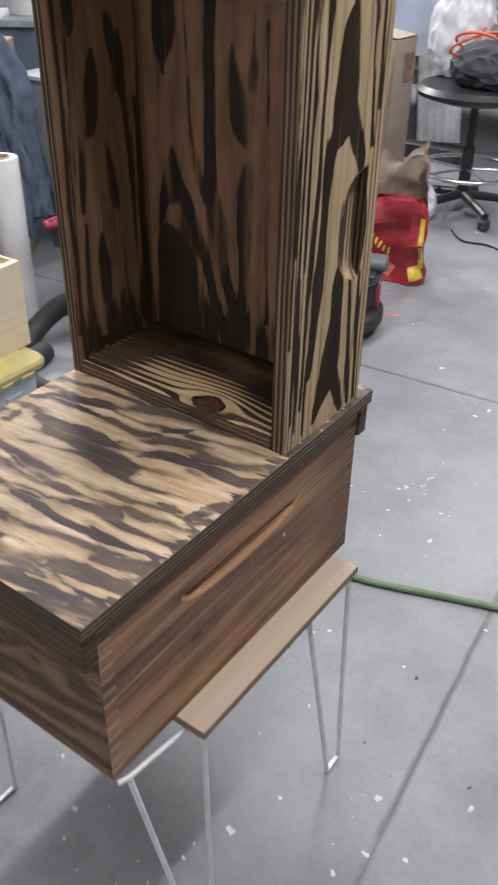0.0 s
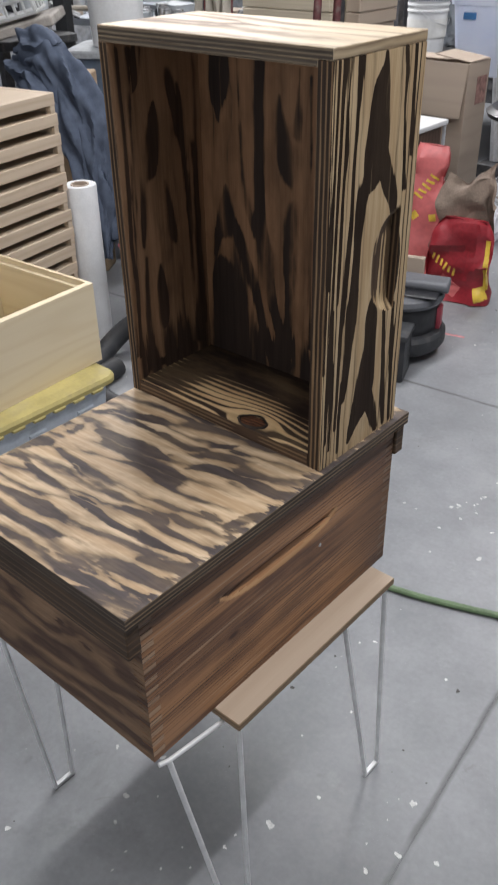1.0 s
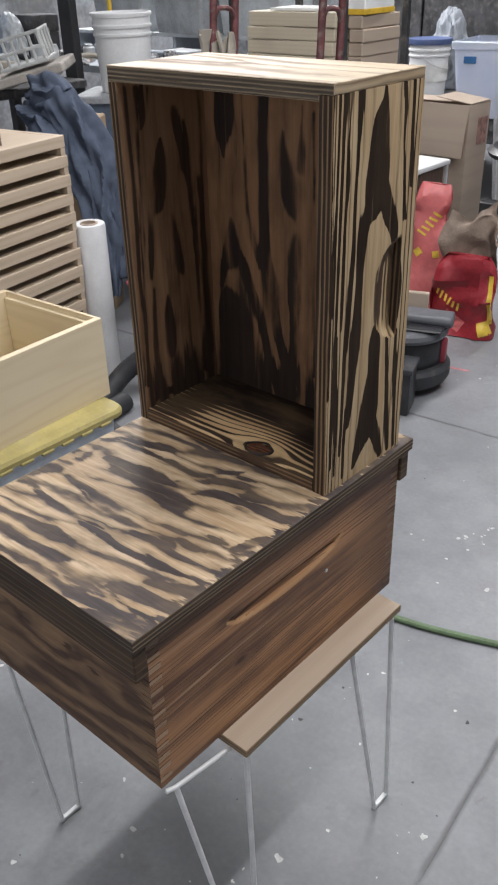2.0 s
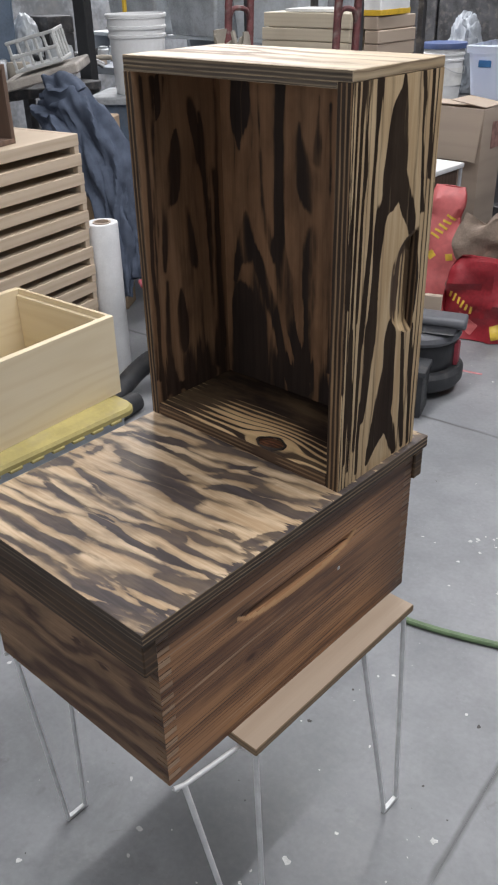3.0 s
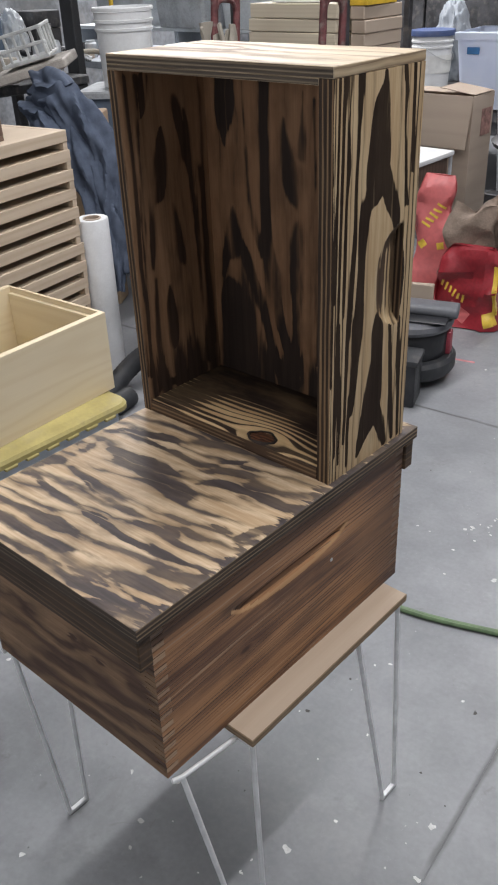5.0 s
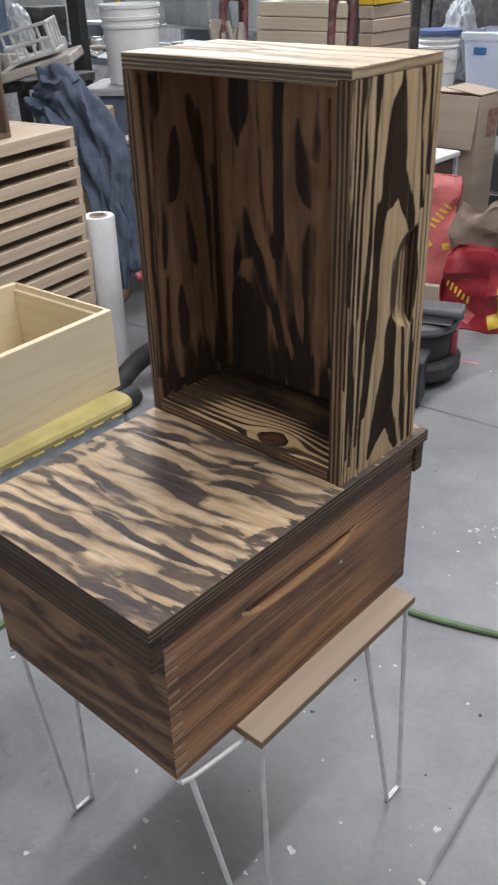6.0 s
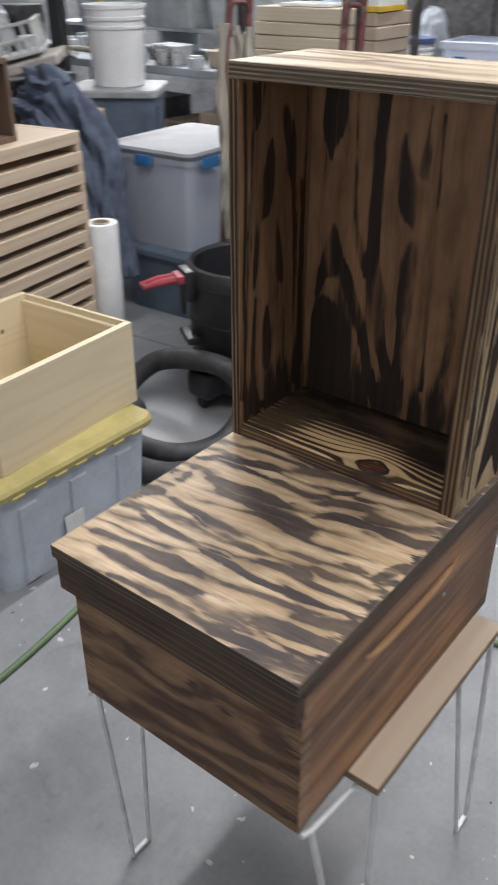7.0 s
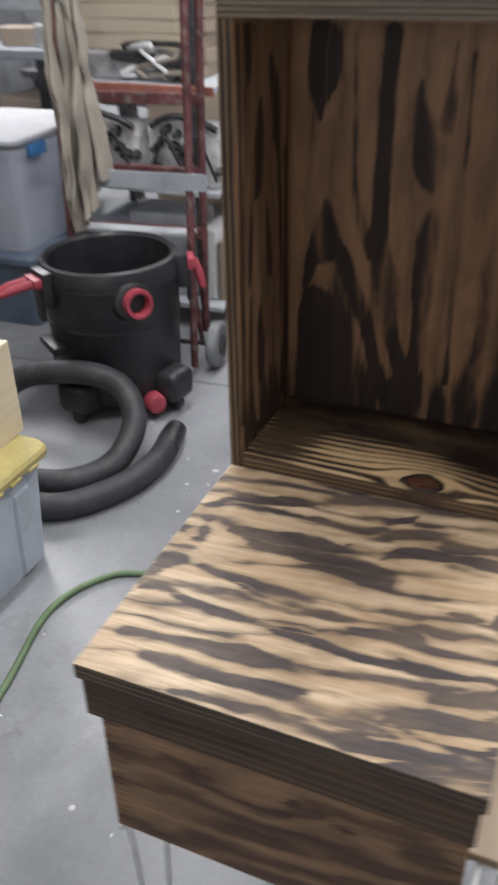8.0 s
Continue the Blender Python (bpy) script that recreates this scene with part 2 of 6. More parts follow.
def bm_slab(size_a, size_b, thick, step=0.002, ease=0.0008):
    """A board whose upper face, at 0, is a fine net with eased edges; size_a, size_b along the first two axes."""
    na, nb = round(size_a / step), round(size_b / step)
    verts, faces = [], []
    for i in range(na + 1):
        for j in range(nb + 1):
            rim = i in (0, na) or j in (0, nb)
            verts.append((size_a * i / na, size_b * j / nb, -ease if rim else 0.0))
    faces += [(i * (nb + 1) + j, (i + 1) * (nb + 1) + j, (i + 1) * (nb + 1) + j + 1, i * (nb + 1) + j + 1) for i in range(na) for j in range(nb)]
    ring = [i * (nb + 1) for i in range(na)] + [na * (nb + 1) + j for j in range(nb)] + [i * (nb + 1) + nb for i in range(na, 0, -1)] + [j for j in range(nb, 0, -1)]
    first = len(verts)
    verts += [(verts[k][0], verts[k][1], -thick) for k in ring]
    m = len(ring)
    faces += [(ring[(k + 1) % m], ring[k], first + k, first + (k + 1) % m) for k in range(m)]
    faces.append(tuple(first + k for k in range(m))[::-1])
    me = bpy.data.meshes.new("slab")
    me.from_pydata(verts, [], faces)
    bm = bmesh.new()
    bm.from_mesh(me)
    bpy.data.meshes.remove(me)
    return bm


def bm_blob(w, d, h, seed, rough=0.12, fine=0.05):
    """A soft, creased bundle that sits flat on its base."""
    bm = bmesh.new()
    bmesh.ops.create_icosphere(bm, subdivisions=5, radius=1)
    for v in bm.verts:
        n0 = v.co.copy()
        s = Vector((seed, seed * 2, seed * 3))
        crease = abs(noise.noise(n0 * 2.6 + s)) * 2.2 * rough + abs(noise.noise(n0 * 6.5 + s)) * 2.0 * fine
        n0 *= 1.05 - crease
        v.co = Vector((n0.x * w / 2, n0.y * d / 2, max(0.0, (n0.z + 0.72) / 1.72) * h))
    return bm


def bm_box(lo, hi, bevel=0.0015, seg=1):
    bm = bmesh.new()
    bmesh.ops.create_cube(bm, size=1)
    for v in bm.verts:
        v.co = Vector((lo[i] + (hi[i] - lo[i]) * (v.co[i] + 0.5) for i in range(3)))
    if bevel:
        bmesh.ops.bevel(bm, geom=bm.edges[:], offset=bevel, segments=seg, affect="EDGES", profile=0.6)
    return bm


def bm_join(*some):
    out = bmesh.new()
    for bm in some:
        me = bpy.data.meshes.new("joined")
        bm.to_mesh(me)
        out.from_mesh(me)
        bpy.data.meshes.remove(me)
        bm.free()
    return out


def bm_lathe(profile, n=32, sx=1.0, sy=1.0):
    """A turned shape from (radius, height) pairs; a radius of 0 closes an end."""
    bm = bmesh.new()
    rows = []
    for r, z in profile:
        if r < 1e-6:
            rows.append([bm.verts.new((0, 0, z))])
        else:
            rows.append([bm.verts.new((r * sx * math.cos(2 * math.pi * k / n), r * sy * math.sin(2 * math.pi * k / n), z)) for k in range(n)])
    for a, b in zip(rows, rows[1:]):
        for k in range(n):
            j = (k + 1) % n
            if len(a) == 1 and len(b) == 1:
                continue
            if len(a) == 1:
                bm.faces.new((a[0], b[j], b[k]))
            elif len(b) == 1:
                bm.faces.new((a[k], a[j], b[0]))
            else:
                bm.faces.new((a[k], a[j], b[j], b[k]))
    bmesh.ops.recalc_face_normals(bm, faces=bm.faces[:])
    return bm


def smooth_path(points, steps=8, closed=False):
    pts = [Vector(p) for p in points]
    out, n = [], len(pts)
    for i in range(n if closed else n - 1):
        a, b, c, d = (pts[(i + k) % n] if closed else pts[min(max(i + k, 0), n - 1)] for k in (-1, 0, 1, 2))
        for s in range(steps):
            t = s / steps
            out.append(0.5 * (2 * b + (c - a) * t + (2 * a - 5 * b + 4 * c - d) * t * t + (3 * b - a - 3 * c + d) * t ** 3))
    if not closed:
        out.append(pts[-1])
    return out


def bm_tube(points, radius, n=10, closed=False, ridge=0.0):
    """A tube along points; ridge: every other ring is larger by that share (a corrugated hose)."""
    bm = bmesh.new()
    pts = [Vector(p) for p in points]
    side, rings, m = None, [], len(pts)
    for i, p in enumerate(pts):
        ahead = (pts[(i + 1) % m] - pts[i - 1]) if closed else (pts[min(i + 1, m - 1)] - pts[max(i - 1, 0)])
        ahead.normalize()
        if side is None:
            side = ahead.orthogonal()
        side = (side - ahead * side.dot(ahead)).normalized()
        up = ahead.cross(side)
        r = radius[i] if isinstance(radius, (list, tuple)) else radius
        r *= 1 + (ridge if i % 2 else 0)
        rings.append([bm.verts.new(p + r * (math.cos(2 * math.pi * k / n) * side + math.sin(2 * math.pi * k / n) * up)) for k in range(n)])
    for a, b in zip(rings, rings[1:] + (rings[:1] if closed else [])):
        for k in range(n):
            bm.faces.new((a[k], a[(k + 1) % n], b[(k + 1) % n], b[k]))
    if not closed:
        bm.faces.new(rings[0][::-1]), bm.faces.new(rings[-1])
    bmesh.ops.recalc_face_normals(bm, faces=bm.faces[:])
    return bm


def bm_loft(loops, cap_low=True, cap_high=True):
    """Faces between closed loops of equal length."""
    bm = bmesh.new()
    rows = [[bm.verts.new(p) for p in loop] for loop in loops]
    for a, b in zip(rows, rows[1:]):
        for k in range(len(a)):
            j = (k + 1) % len(a)
            bm.faces.new((a[k], a[j], b[j], b[k]))
    if cap_low:
        bm.faces.new(rows[0][::-1])
    if cap_high:
        bm.faces.new(rows[-1])
    bmesh.ops.recalc_face_normals(bm, faces=bm.faces[:])
    return bm


def round_rect(x0, x1, y0, y1, z, r, n=5):
    out = []
    for cx, cy, a in ((x1 - r, y1 - r, 0), (x0 + r, y1 - r, 90), (x0 + r, y0 + r, 180), (x1 - r, y0 + r, 270)):
        for k in range(n + 1):
            t = radians(a + 90 * k / n)
            out.append((cx + r * math.cos(t), cy + r * math.sin(t), z))
    return out


def bm_cloth(fun, nu, nv, thick=0.004):
    """A sheet from fun(u, v), u and v from 0 to 1, given a thickness."""
    bm = bmesh.new()
    grid = [[bm.verts.new(fun(i / nu, j / nv)) for j in range(nv + 1)] for i in range(nu + 1)]
    for i in range(nu):
        for j in range(nv):
            bm.faces.new((grid[i][j], grid[i + 1][j], grid[i + 1][j + 1], grid[i][j + 1]))
    bm.normal_update()
    under = [[bm.verts.new(v.co - v.normal * thick) for v in row] for row in grid]
    for i in range(nu):
        for j in range(nv):
            bm.faces.new((under[i][j], under[i][j + 1], under[i + 1][j + 1], under[i + 1][j]))
    rim = [(i, 0) for i in range(nu)] + [(nu, j) for j in range(nv)] + [(i, nv) for i in range(nu, 0, -1)] + [(0, j) for j in range(nv, 0, -1)]
    for (i, j), (k, m) in zip(rim, rim[1:] + rim[:1]):
        bm.faces.new((grid[i][j], under[i][j], under[k][m], grid[k][m]))
    bmesh.ops.recalc_face_normals(bm, faces=bm.faces[:])
    return bm


def crumple(bm, amount, size, seed=0.0):
    for v in bm.verts:
        v.co += Vector(noise.noise_vector(v.co / size + Vector((seed, seed * 2, seed * 3)))) * amount
    return bm


def moved(bm, m):
    bm.transform(m)
    if m.determinant() < 0:
        bmesh.ops.reverse_faces(bm, faces=bm.faces[:])
    return bm


def thing(name, at=(0, 0, 0), rz=0.0, label="", category="", group="", kind=""):
    ob = new(name)
    ob.empty_display_size = 0.05
    ob.matrix_world = pose(*at, 0, 0, rz)
    return tagged(ob, label, category, group, kind)


def part(name, bm, material, parent=None, label="", smooth=35.0):
    me = bpy.data.meshes.new(name)
    bm.to_mesh(me)
    bm.free()
    if smooth:
        me.shade_smooth()
        me.set_sharp_from_angle(angle=radians(smooth))
    me.materials.append(material)
    ob = new(name, me)
    if parent is not None:
        ob.parent = parent
    return tagged(ob, label)


def single(name, bm, material, at=(0, 0, 0), rz=0.0, label="", category="", group="", kind="", smooth=35.0):
    ob = part(name, bm, material, None, "", smooth)
    ob.matrix_world = pose(*at, 0, 0, rz)
    return tagged(ob, label, category, group, kind)

TUBE = (0.985, 0.975, 0.985)
for x in (-0.95, 0.62):
    area_lamp("tube_light", (x, 1.55, 2.9), (x, 1.55, 0), 0.08, 1.7, 37, TUBE)
    area_lamp("tube_light", (x, 0.1, 2.9), (x, 0.1, 0), 0.08, 0.9, 15, TUBE)
# unseen lamps added past the two rows to brighten the background
for x, y, watts in ((-0.95, 4.9, 48), (-4.0, 4.3, 190)):
    area_lamp("tube_light", (x, y, 2.9), (x, y, 0), 0.10, 2.2, watts, TUBE)
# added low fill lamp for the faces turned towards the camera
area_lamp("window_daylight", (-0.2, -3.02, 1.5), (-0.2, 0, 1.5), 2.4, 1.05, 20, (0.97, 0.985, 1.0))

# ---- materials ----
LID_A = (
    ((-34.7, 23, 2), (-32.4, 25.6, 7), (-26.4, 25.5, 5), (-21.1, 25.7, 5), (-16.7, 25.3, 3), (-14.2, 28.1, 4), (-12.2, 30, 2)),
    ((-30.1, 26.2, 4), (-26.9, 27.3, 12), (-23.7, 28.2, 5), (-20.4, 29.8, 11), (-17.7, 31.1, 7), (-13.9, 31.9, 3)),
    ((-17.9, 22.6, 1), (-14.8, 24.7, 5), (-12.7, 26.5, 9), (-10.4, 27.9, 11), (-7.8, 28.5, 4)),
    ((-14.1, 21.4, 1), (-12.1, 23.2, 9), (-8.6, 24.6, 17), (-5, 24.6, 19), (-1.6, 24.5, 13), (-0.2, 24.8, 4)),
    ((-30.1, 20.4, 5), (-26.2, 20.2, 18), (-21.7, 20.5, 27), (-17.4, 19.7, 21), (-14, 18.9, 19), (-11.6, 18.9, 6)),
)
LID_B = (
    ((-37, 10.3, 2), (-34.8, 12.2, 12), (-33.8, 14.9, 15), (-32.7, 18.2, 8), (-33.5, 21.4, 3)),
    ((-30.5, 14.1, 2), (-26.3, 13.1, 8), (-21.4, 12.5, 10), (-17.2, 12.1, 8), (-13.3, 11.1, 4), (-11.2, 11.5, 8), (-8.4, 11.7, 7), (-6, 11.1, 3), (-2.6, 11, 2), (0.9, 11.9, 2), (2, 13, 2)),
    ((-35.8, 7.8, 2), (-33.3, 9.4, 4), (-27.8, 8.6, 4), (-22.2, 8.2, 3), (-18.2, 8.3, 8), (-13.9, 7.8, 7), (-10.2, 7.9, 5), (-6.2, 8, 6), (-4, 8.6, 3), (-1.1, 9.5, 2), (1.6, 11.1, 2)),
)
LID_C = (
    ((-14.7, 14.7, 1), (-11.7, 14.8, 5), (-8.6, 14.2, 6), (-6, 13.3, 4), (-4.1, 13.6, 1)),
    ((-5.9, 16.4, 2), (-4.5, 16.4, 6), (-3, 16.5, 2)),
    ((-1.2, 15.3, 2), (-1.1, 17.5, 8), (0.1, 19.9, 11), (0.6, 21.2, 5)),
    ((-33.3, 3, 4), (-29.5, 3.5, 3), (-26.2, 3.8, 9), (-22.4, 4.7, 12), (-19.7, 4.7, 6), (-15, 5.1, 3), (-9.9, 6, 3), (-6.1, 6.8, 2), (-2.4, 7.6, 2)),
    ((-29.8, 0.7, 8), (-25.6, 0.9, 10), (-21.1, 1.1, 7), (-17.2, 1.8, 9), (-14.6, 2.8, 4), (-11.2, 3.6, 2)),
)
LID_D = (
    ((-26, -1.8, 2), (-20.9, -1.4, 3), (-16.6, -0.6, 2), (-12.2, -0.1, 4), (-9.2, 0.5, 5), (-6.4, 1, 3), (-2.7, 1.2, 3), (0.8, 2, 2)),
    ((-8, 2.3, 1), (-5.6, 2.8, 8), (-2.8, 3.8, 11), (0.1, 4.1, 9), (1.5, 4.2, 3)),
    ((-5.3, 5.1, 2), (-3.4, 5.9, 8), (-1.3, 7, 11), (0.8, 8.1, 6), (1.3, 9.2, 1)),
    ((-7.9, -2.5, 2), (-5.6, -2, 7), (-2.9, -1.5, 7), (-0.3, -0.9, 6), (1.1, -0.7, 2)),
    ((-10.6, -1.8, 2), (-7.5, -1.4, 2), (-5.2, -0.5, 3), (-2.2, 0.3, 3)),
)
LID_MARKS = LID_A + LID_B + LID_C + LID_D
BACK_A = (
    ((45.9, -30.1, 17), (42.3, -30.2, 18), (39.6, -30.4, 12), (37.1, -30.4, 2)),
    ((45.7, -26.8, 3), (39.1, -26.5, 4), (31.2, -26.2, 5), (27.4, -25.5, 8), (24, -24.4, 9), (22, -24.2, 3)),
    ((46, -22.7, 10), (37.2, -22.9, 11), (26.3, -23, 12), (20.4, -22.2, 16), (14.2, -21.2, 14), (8.6, -19.5, 10), (3.3, -18, 7)),
    ((41.5, -19.5, 1), (39.2, -19.5, 6), (36.8, -18.8, 13), (34.7, -18.1, 22), (32.4, -18, 18), (30.6, -17.4, 7), (29.3, -17.1, 2)),
    ((45.1, -16.3, 2), (41.8, -16.4, 3), (39.3, -16.6, 8), (37, -17, 11)),
)
BACK_B = (
    ((28.8, -17.1, 2), (26.4, -17.3, 12), (21.4, -17.5, 15), (16.2, -17.5, 12), (10.8, -17.6, 10), (5.7, -17.6, 9)),
    ((28.4, -29.6, 2), (26.1, -29.8, 14), (23, -29.7, 22), (20.6, -31.1, 9), (17.8, -31.9, 2)),
    ((24.3, -28.7, 7), (21.9, -27.3, 11), (18, -25.7, 11), (13.5, -24, 10), (8.3, -22.3, 11), (1.9, -20.3, 10)),
    ((16.5, -30.3, 15), (14.2, -30.3, 27), (8.5, -30, 30), (1.5, -29.4, 26)),
    ((44.1, -14.5, 2), (31.6, -14.1, 3), (7.5, -13.6, 4)),
)
BACK_MARKS = BACK_A + BACK_B
INNER_A = (
    ((47.1, 0.2, 4), (36.2, 0, 3), (22.2, -0.6, 3), (6.3, -1.3, 3)),
    ((47.4, 1.4, 4), (35.9, 1.5, 4), (20.7, 0.9, 4), (5.8, 0.2, 3)),
    ((47.3, 3, 7), (40.1, 2.8, 5), (26.4, 2.1, 5), (5.6, 0.7, 3)),
    ((47.1, 4.8, 10), (44.6, 4.3, 10), (42.2, 3.5, 2)),
    ((40.5, 6.9, 2), (38.3, 6.6, 10), (35.2, 5.8, 17), (32.5, 5.4, 16), (30.3, 4.4, 7), (26, 3.9, 8), (21.9, 3.2, 2)),
    ((30, 8.1, 2), (26.5, 8.6, 7), (22.5, 9.1, 7), (21.1, 9.4, 2)),
)
INNER_B = (
    ((44.1, 9.7, 3), (42.3, 10.1, 9), (38.5, 11, 8), (34.2, 11.9, 7), (31.7, 12.1, 5), (18.7, 12.7, 6), (4.1, 13.3, 7)),
    ((42.1, 11.4, 2), (38.9, 12, 5), (34.1, 12.2, 4)),
    ((34.9, 13.1, 3), (32.4, 13.5, 10), (21.1, 13.7, 10), (6.8, 14.2, 10)),
    ((18.3, 6.1, 2), (15.1, 6, 11), (10.6, 6.1, 13), (8.6, 6.1, 2)),
    ((20, 3.6, 2), (16, 3.1, 6), (7.8, 2.5, 6), (2.7, 2.2, 3)),
    ((3.1, 5, 4), (2.5, 8.4, 11), (2.8, 11.6, 11)),
)
INNER_MARKS = INNER_A + INNER_B
SIDE_A = (
    ((48.7, 9.7, 6), (47.2, 9.7, 12), (45.2, 9.2, 24), (41.4, 9, 31), (38.4, 8.8, 33), (36.3, 8.3, 24), (34.7, 6.8, 16), (31.9, 6.1, 14), (27.6, 6, 11), (23.4, 5.8, 13), (19.8, 5.6, 15), (16.2, 5.4, 12), (11.6, 5, 8), (8.5, 4.6, 4)),
    ((38.2, 10.1, 18), (35, 11.6, 18), (32.4, 12.9, 14), (30.6, 13.2, 6)),
    ((21, 10.2, 6), (18.4, 10, 18), (14.5, 10.1, 19), (11.4, 9.7, 26), (7.8, 9.3, 31), (5.7, 8.4, 25), (3.2, 7, 13), (1.4, 6.2, 4)),
    ((7, 10.2, 18), (3.8, 11.7, 14), (0.7, 12.7, 8)),
)
SIDE_B = (
    ((49.2, 13.6, 5), (46.2, 14, 6), (41.6, 14.2, 4), (33.3, 15.4, 5)),
    ((49.4, 15.5, 4), (42.9, 15.9, 4), (37.1, 16.2, 3)),
    ((29.7, 14.1, 4), (26.1, 14.4, 16), (21.6, 14.4, 16), (19.1, 14.1, 6)),
    ((19.1, 12.8, 6), (13.3, 13.4, 6), (0.8, 14.6, 6)),
    ((18.4, 15.1, 4), (10.5, 15.5, 6), (0.5, 16.3, 3)),
    ((49.2, 5, 7), (45.8, 5, 5), (41.5, 4.8, 4), (37.6, 4.6, 5), (33.2, 4.7, 6), (28.7, 4.3, 8), (24, 3.9, 6), (18.7, 3.5, 6), (13, 3.4, 5), (5, 3.1, 4)),
)
SIDE_C = (
    ((49.2, 3.2, 3), (44.6, 3, 3), (39.7, 3, 4), (34.3, 2.7, 3), (27.8, 2.7, 4), (22.6, 2.5, 2)),
    ((49.2, 2.2, 4), (43.3, 2, 3), (36, 1.7, 4), (28.1, 1.6, 3), (21.2, 1.4, 3), (11.9, 1.2, 4), (3.8, 1, 3)),
    ((48.9, 1.1, 3), (42.1, 1, 2), (33.1, 0.9, 3), (24.9, 0.7, 2)),
    ((49.3, -0.1, 5), (43.6, -0.2, 4), (34.9, -0.1, 4), (25.1, 0.2, 3), (14.2, 0.2, 3)),
    ((21.8, 1.8, 3), (15.5, 1.9, 3), (9.6, 2, 3), (2.2, 1.9, 3)),
    ((11.1, 4.1, 4), (6.8, 3.9, 5), (1.2, 3.8, 4)),
)
SIDE_MARKS = SIDE_A + SIDE_B + SIDE_C
LID_WOOD = burnt_wood("torched_plywood", 0, 1, rings=74, wander=3.2, wave=5.0, jag=0.38, bias=-0.25, tilt=-0.12, stretch=0.45, seed=2.0, soft=0.19, patch=0.7, feather=0.95,
                      haze=0.6, pale=(0.67, 0.52, 0.36), honey=(0.45, 0.31, 0.185), char=(0.046, 0.036, 0.036), rough=0.44, sheen=0.36, halo=0.7, press=0.85, wobble=1.3, edge=4.6, teeth=9.0, ember=0.66, spots=(
    (-31, 20.9, 5.0, 2.6, -0.7), (-3, 21.0, 7, 2.2, -0.6), (-13, 16.9, 8, 1.2, -0.6), (0.9, 25, 1.0, 60, 0.75), (-10, 34, 30, 1.6, 0.4), (0.6, 44, 1.5, 14, 1.5), (-18, 0, 22, 0.9, 0.35)))
EDGE_X = burnt_wood("torched_edge_across", 0, 2, rings=420, wander=1.5, wave=1.5, bias=0.2, seed=5.0, patch=0.35, pale=(0.40, 0.32, 0.23), honey=(0.30, 0.23, 0.155), char=(0.06, 0.048, 0.04), soft=0.3)
EDGE_Y = burnt_wood("torched_edge_along", 1, 2, rings=330, wander=2.0, wave=1.5, bias=0.26, seed=8.0, patch=0.4, pale=(0.44, 0.33, 0.215), honey=(0.32, 0.225, 0.135), soft=0.24)
LID_EDGE = burnt_wood("blackened_ply_edge", 0, 2, rings=330, wander=2.5, wave=2.0, bias=0.42, seed=5.0, patch=0.5, pale=(0.36, 0.275, 0.185), honey=(0.25, 0.18, 0.115), char=(0.040, 0.030, 0.025), soft=0.3)
CLEAT = burnt_wood("torched_cleat", 0, 2, rings=190, wander=4.0, wave=3.0, bias=0.55, seed=3.0, patch=0.5, pale=(0.30, 0.19, 0.11), honey=(0.23, 0.14, 0.075), soft=0.35, char=(0.045, 0.031, 0.023))
SIDE_WOOD = burnt_wood("torched_side_board", 2, 1, rings=140, wander=3.2, wave=2.0, jag=0.5, heart=10.0, lean=1.5, bias=-0.42, seed=1.0, patch=0.3, soft=0.15, stretch=0.09,
                       pale=(0.63, 0.485, 0.305), honey=(0.48, 0.335, 0.19), char=(0.021, 0.013, 0.009), halo=0.55, press=1.3, wobble=0.22, edge=1.5, feather=1.2, ember=0.95, sheen=0.12, rough=0.58, spots=(
    (25, 1.2, 70, 1.6, 0.35), (25, 16.6, 70, 1.2, 0.3), (25, 10, 60, 3, -0.2)))
# besides the scorch, spots paint shade along the foot and rear corner
INNER_SIDE = burnt_wood("scorched_shaded_inner_side", 2, 1, rings=62, heart=9.0, wander=3.0, wave=1.8, bias=-0.58, seed=4.0, patch=0.3, soft=0.25, stretch=0.1, jag=0.3,
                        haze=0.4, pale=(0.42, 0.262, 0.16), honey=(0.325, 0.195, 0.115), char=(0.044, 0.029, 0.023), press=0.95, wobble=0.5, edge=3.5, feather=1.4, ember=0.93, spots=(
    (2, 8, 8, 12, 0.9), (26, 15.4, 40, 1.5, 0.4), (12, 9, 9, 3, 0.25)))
# the broad low spots paint occlusion shade over the panel's scorched foot
BACK_WOOD = burnt_wood("scorched_shaded_back_panel", 2, 0, rings=52, wander=3.4, wave=2.0, bias=-0.62, seed=6.0, patch=0.3, soft=0.24, stretch=0.09, feather=1.6, jag=0.3,
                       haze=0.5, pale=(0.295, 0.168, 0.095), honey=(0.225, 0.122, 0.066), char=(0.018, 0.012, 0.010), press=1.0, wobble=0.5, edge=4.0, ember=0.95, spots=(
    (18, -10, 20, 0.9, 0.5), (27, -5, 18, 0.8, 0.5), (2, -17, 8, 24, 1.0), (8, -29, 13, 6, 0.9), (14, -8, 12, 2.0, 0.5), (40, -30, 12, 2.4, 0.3)))
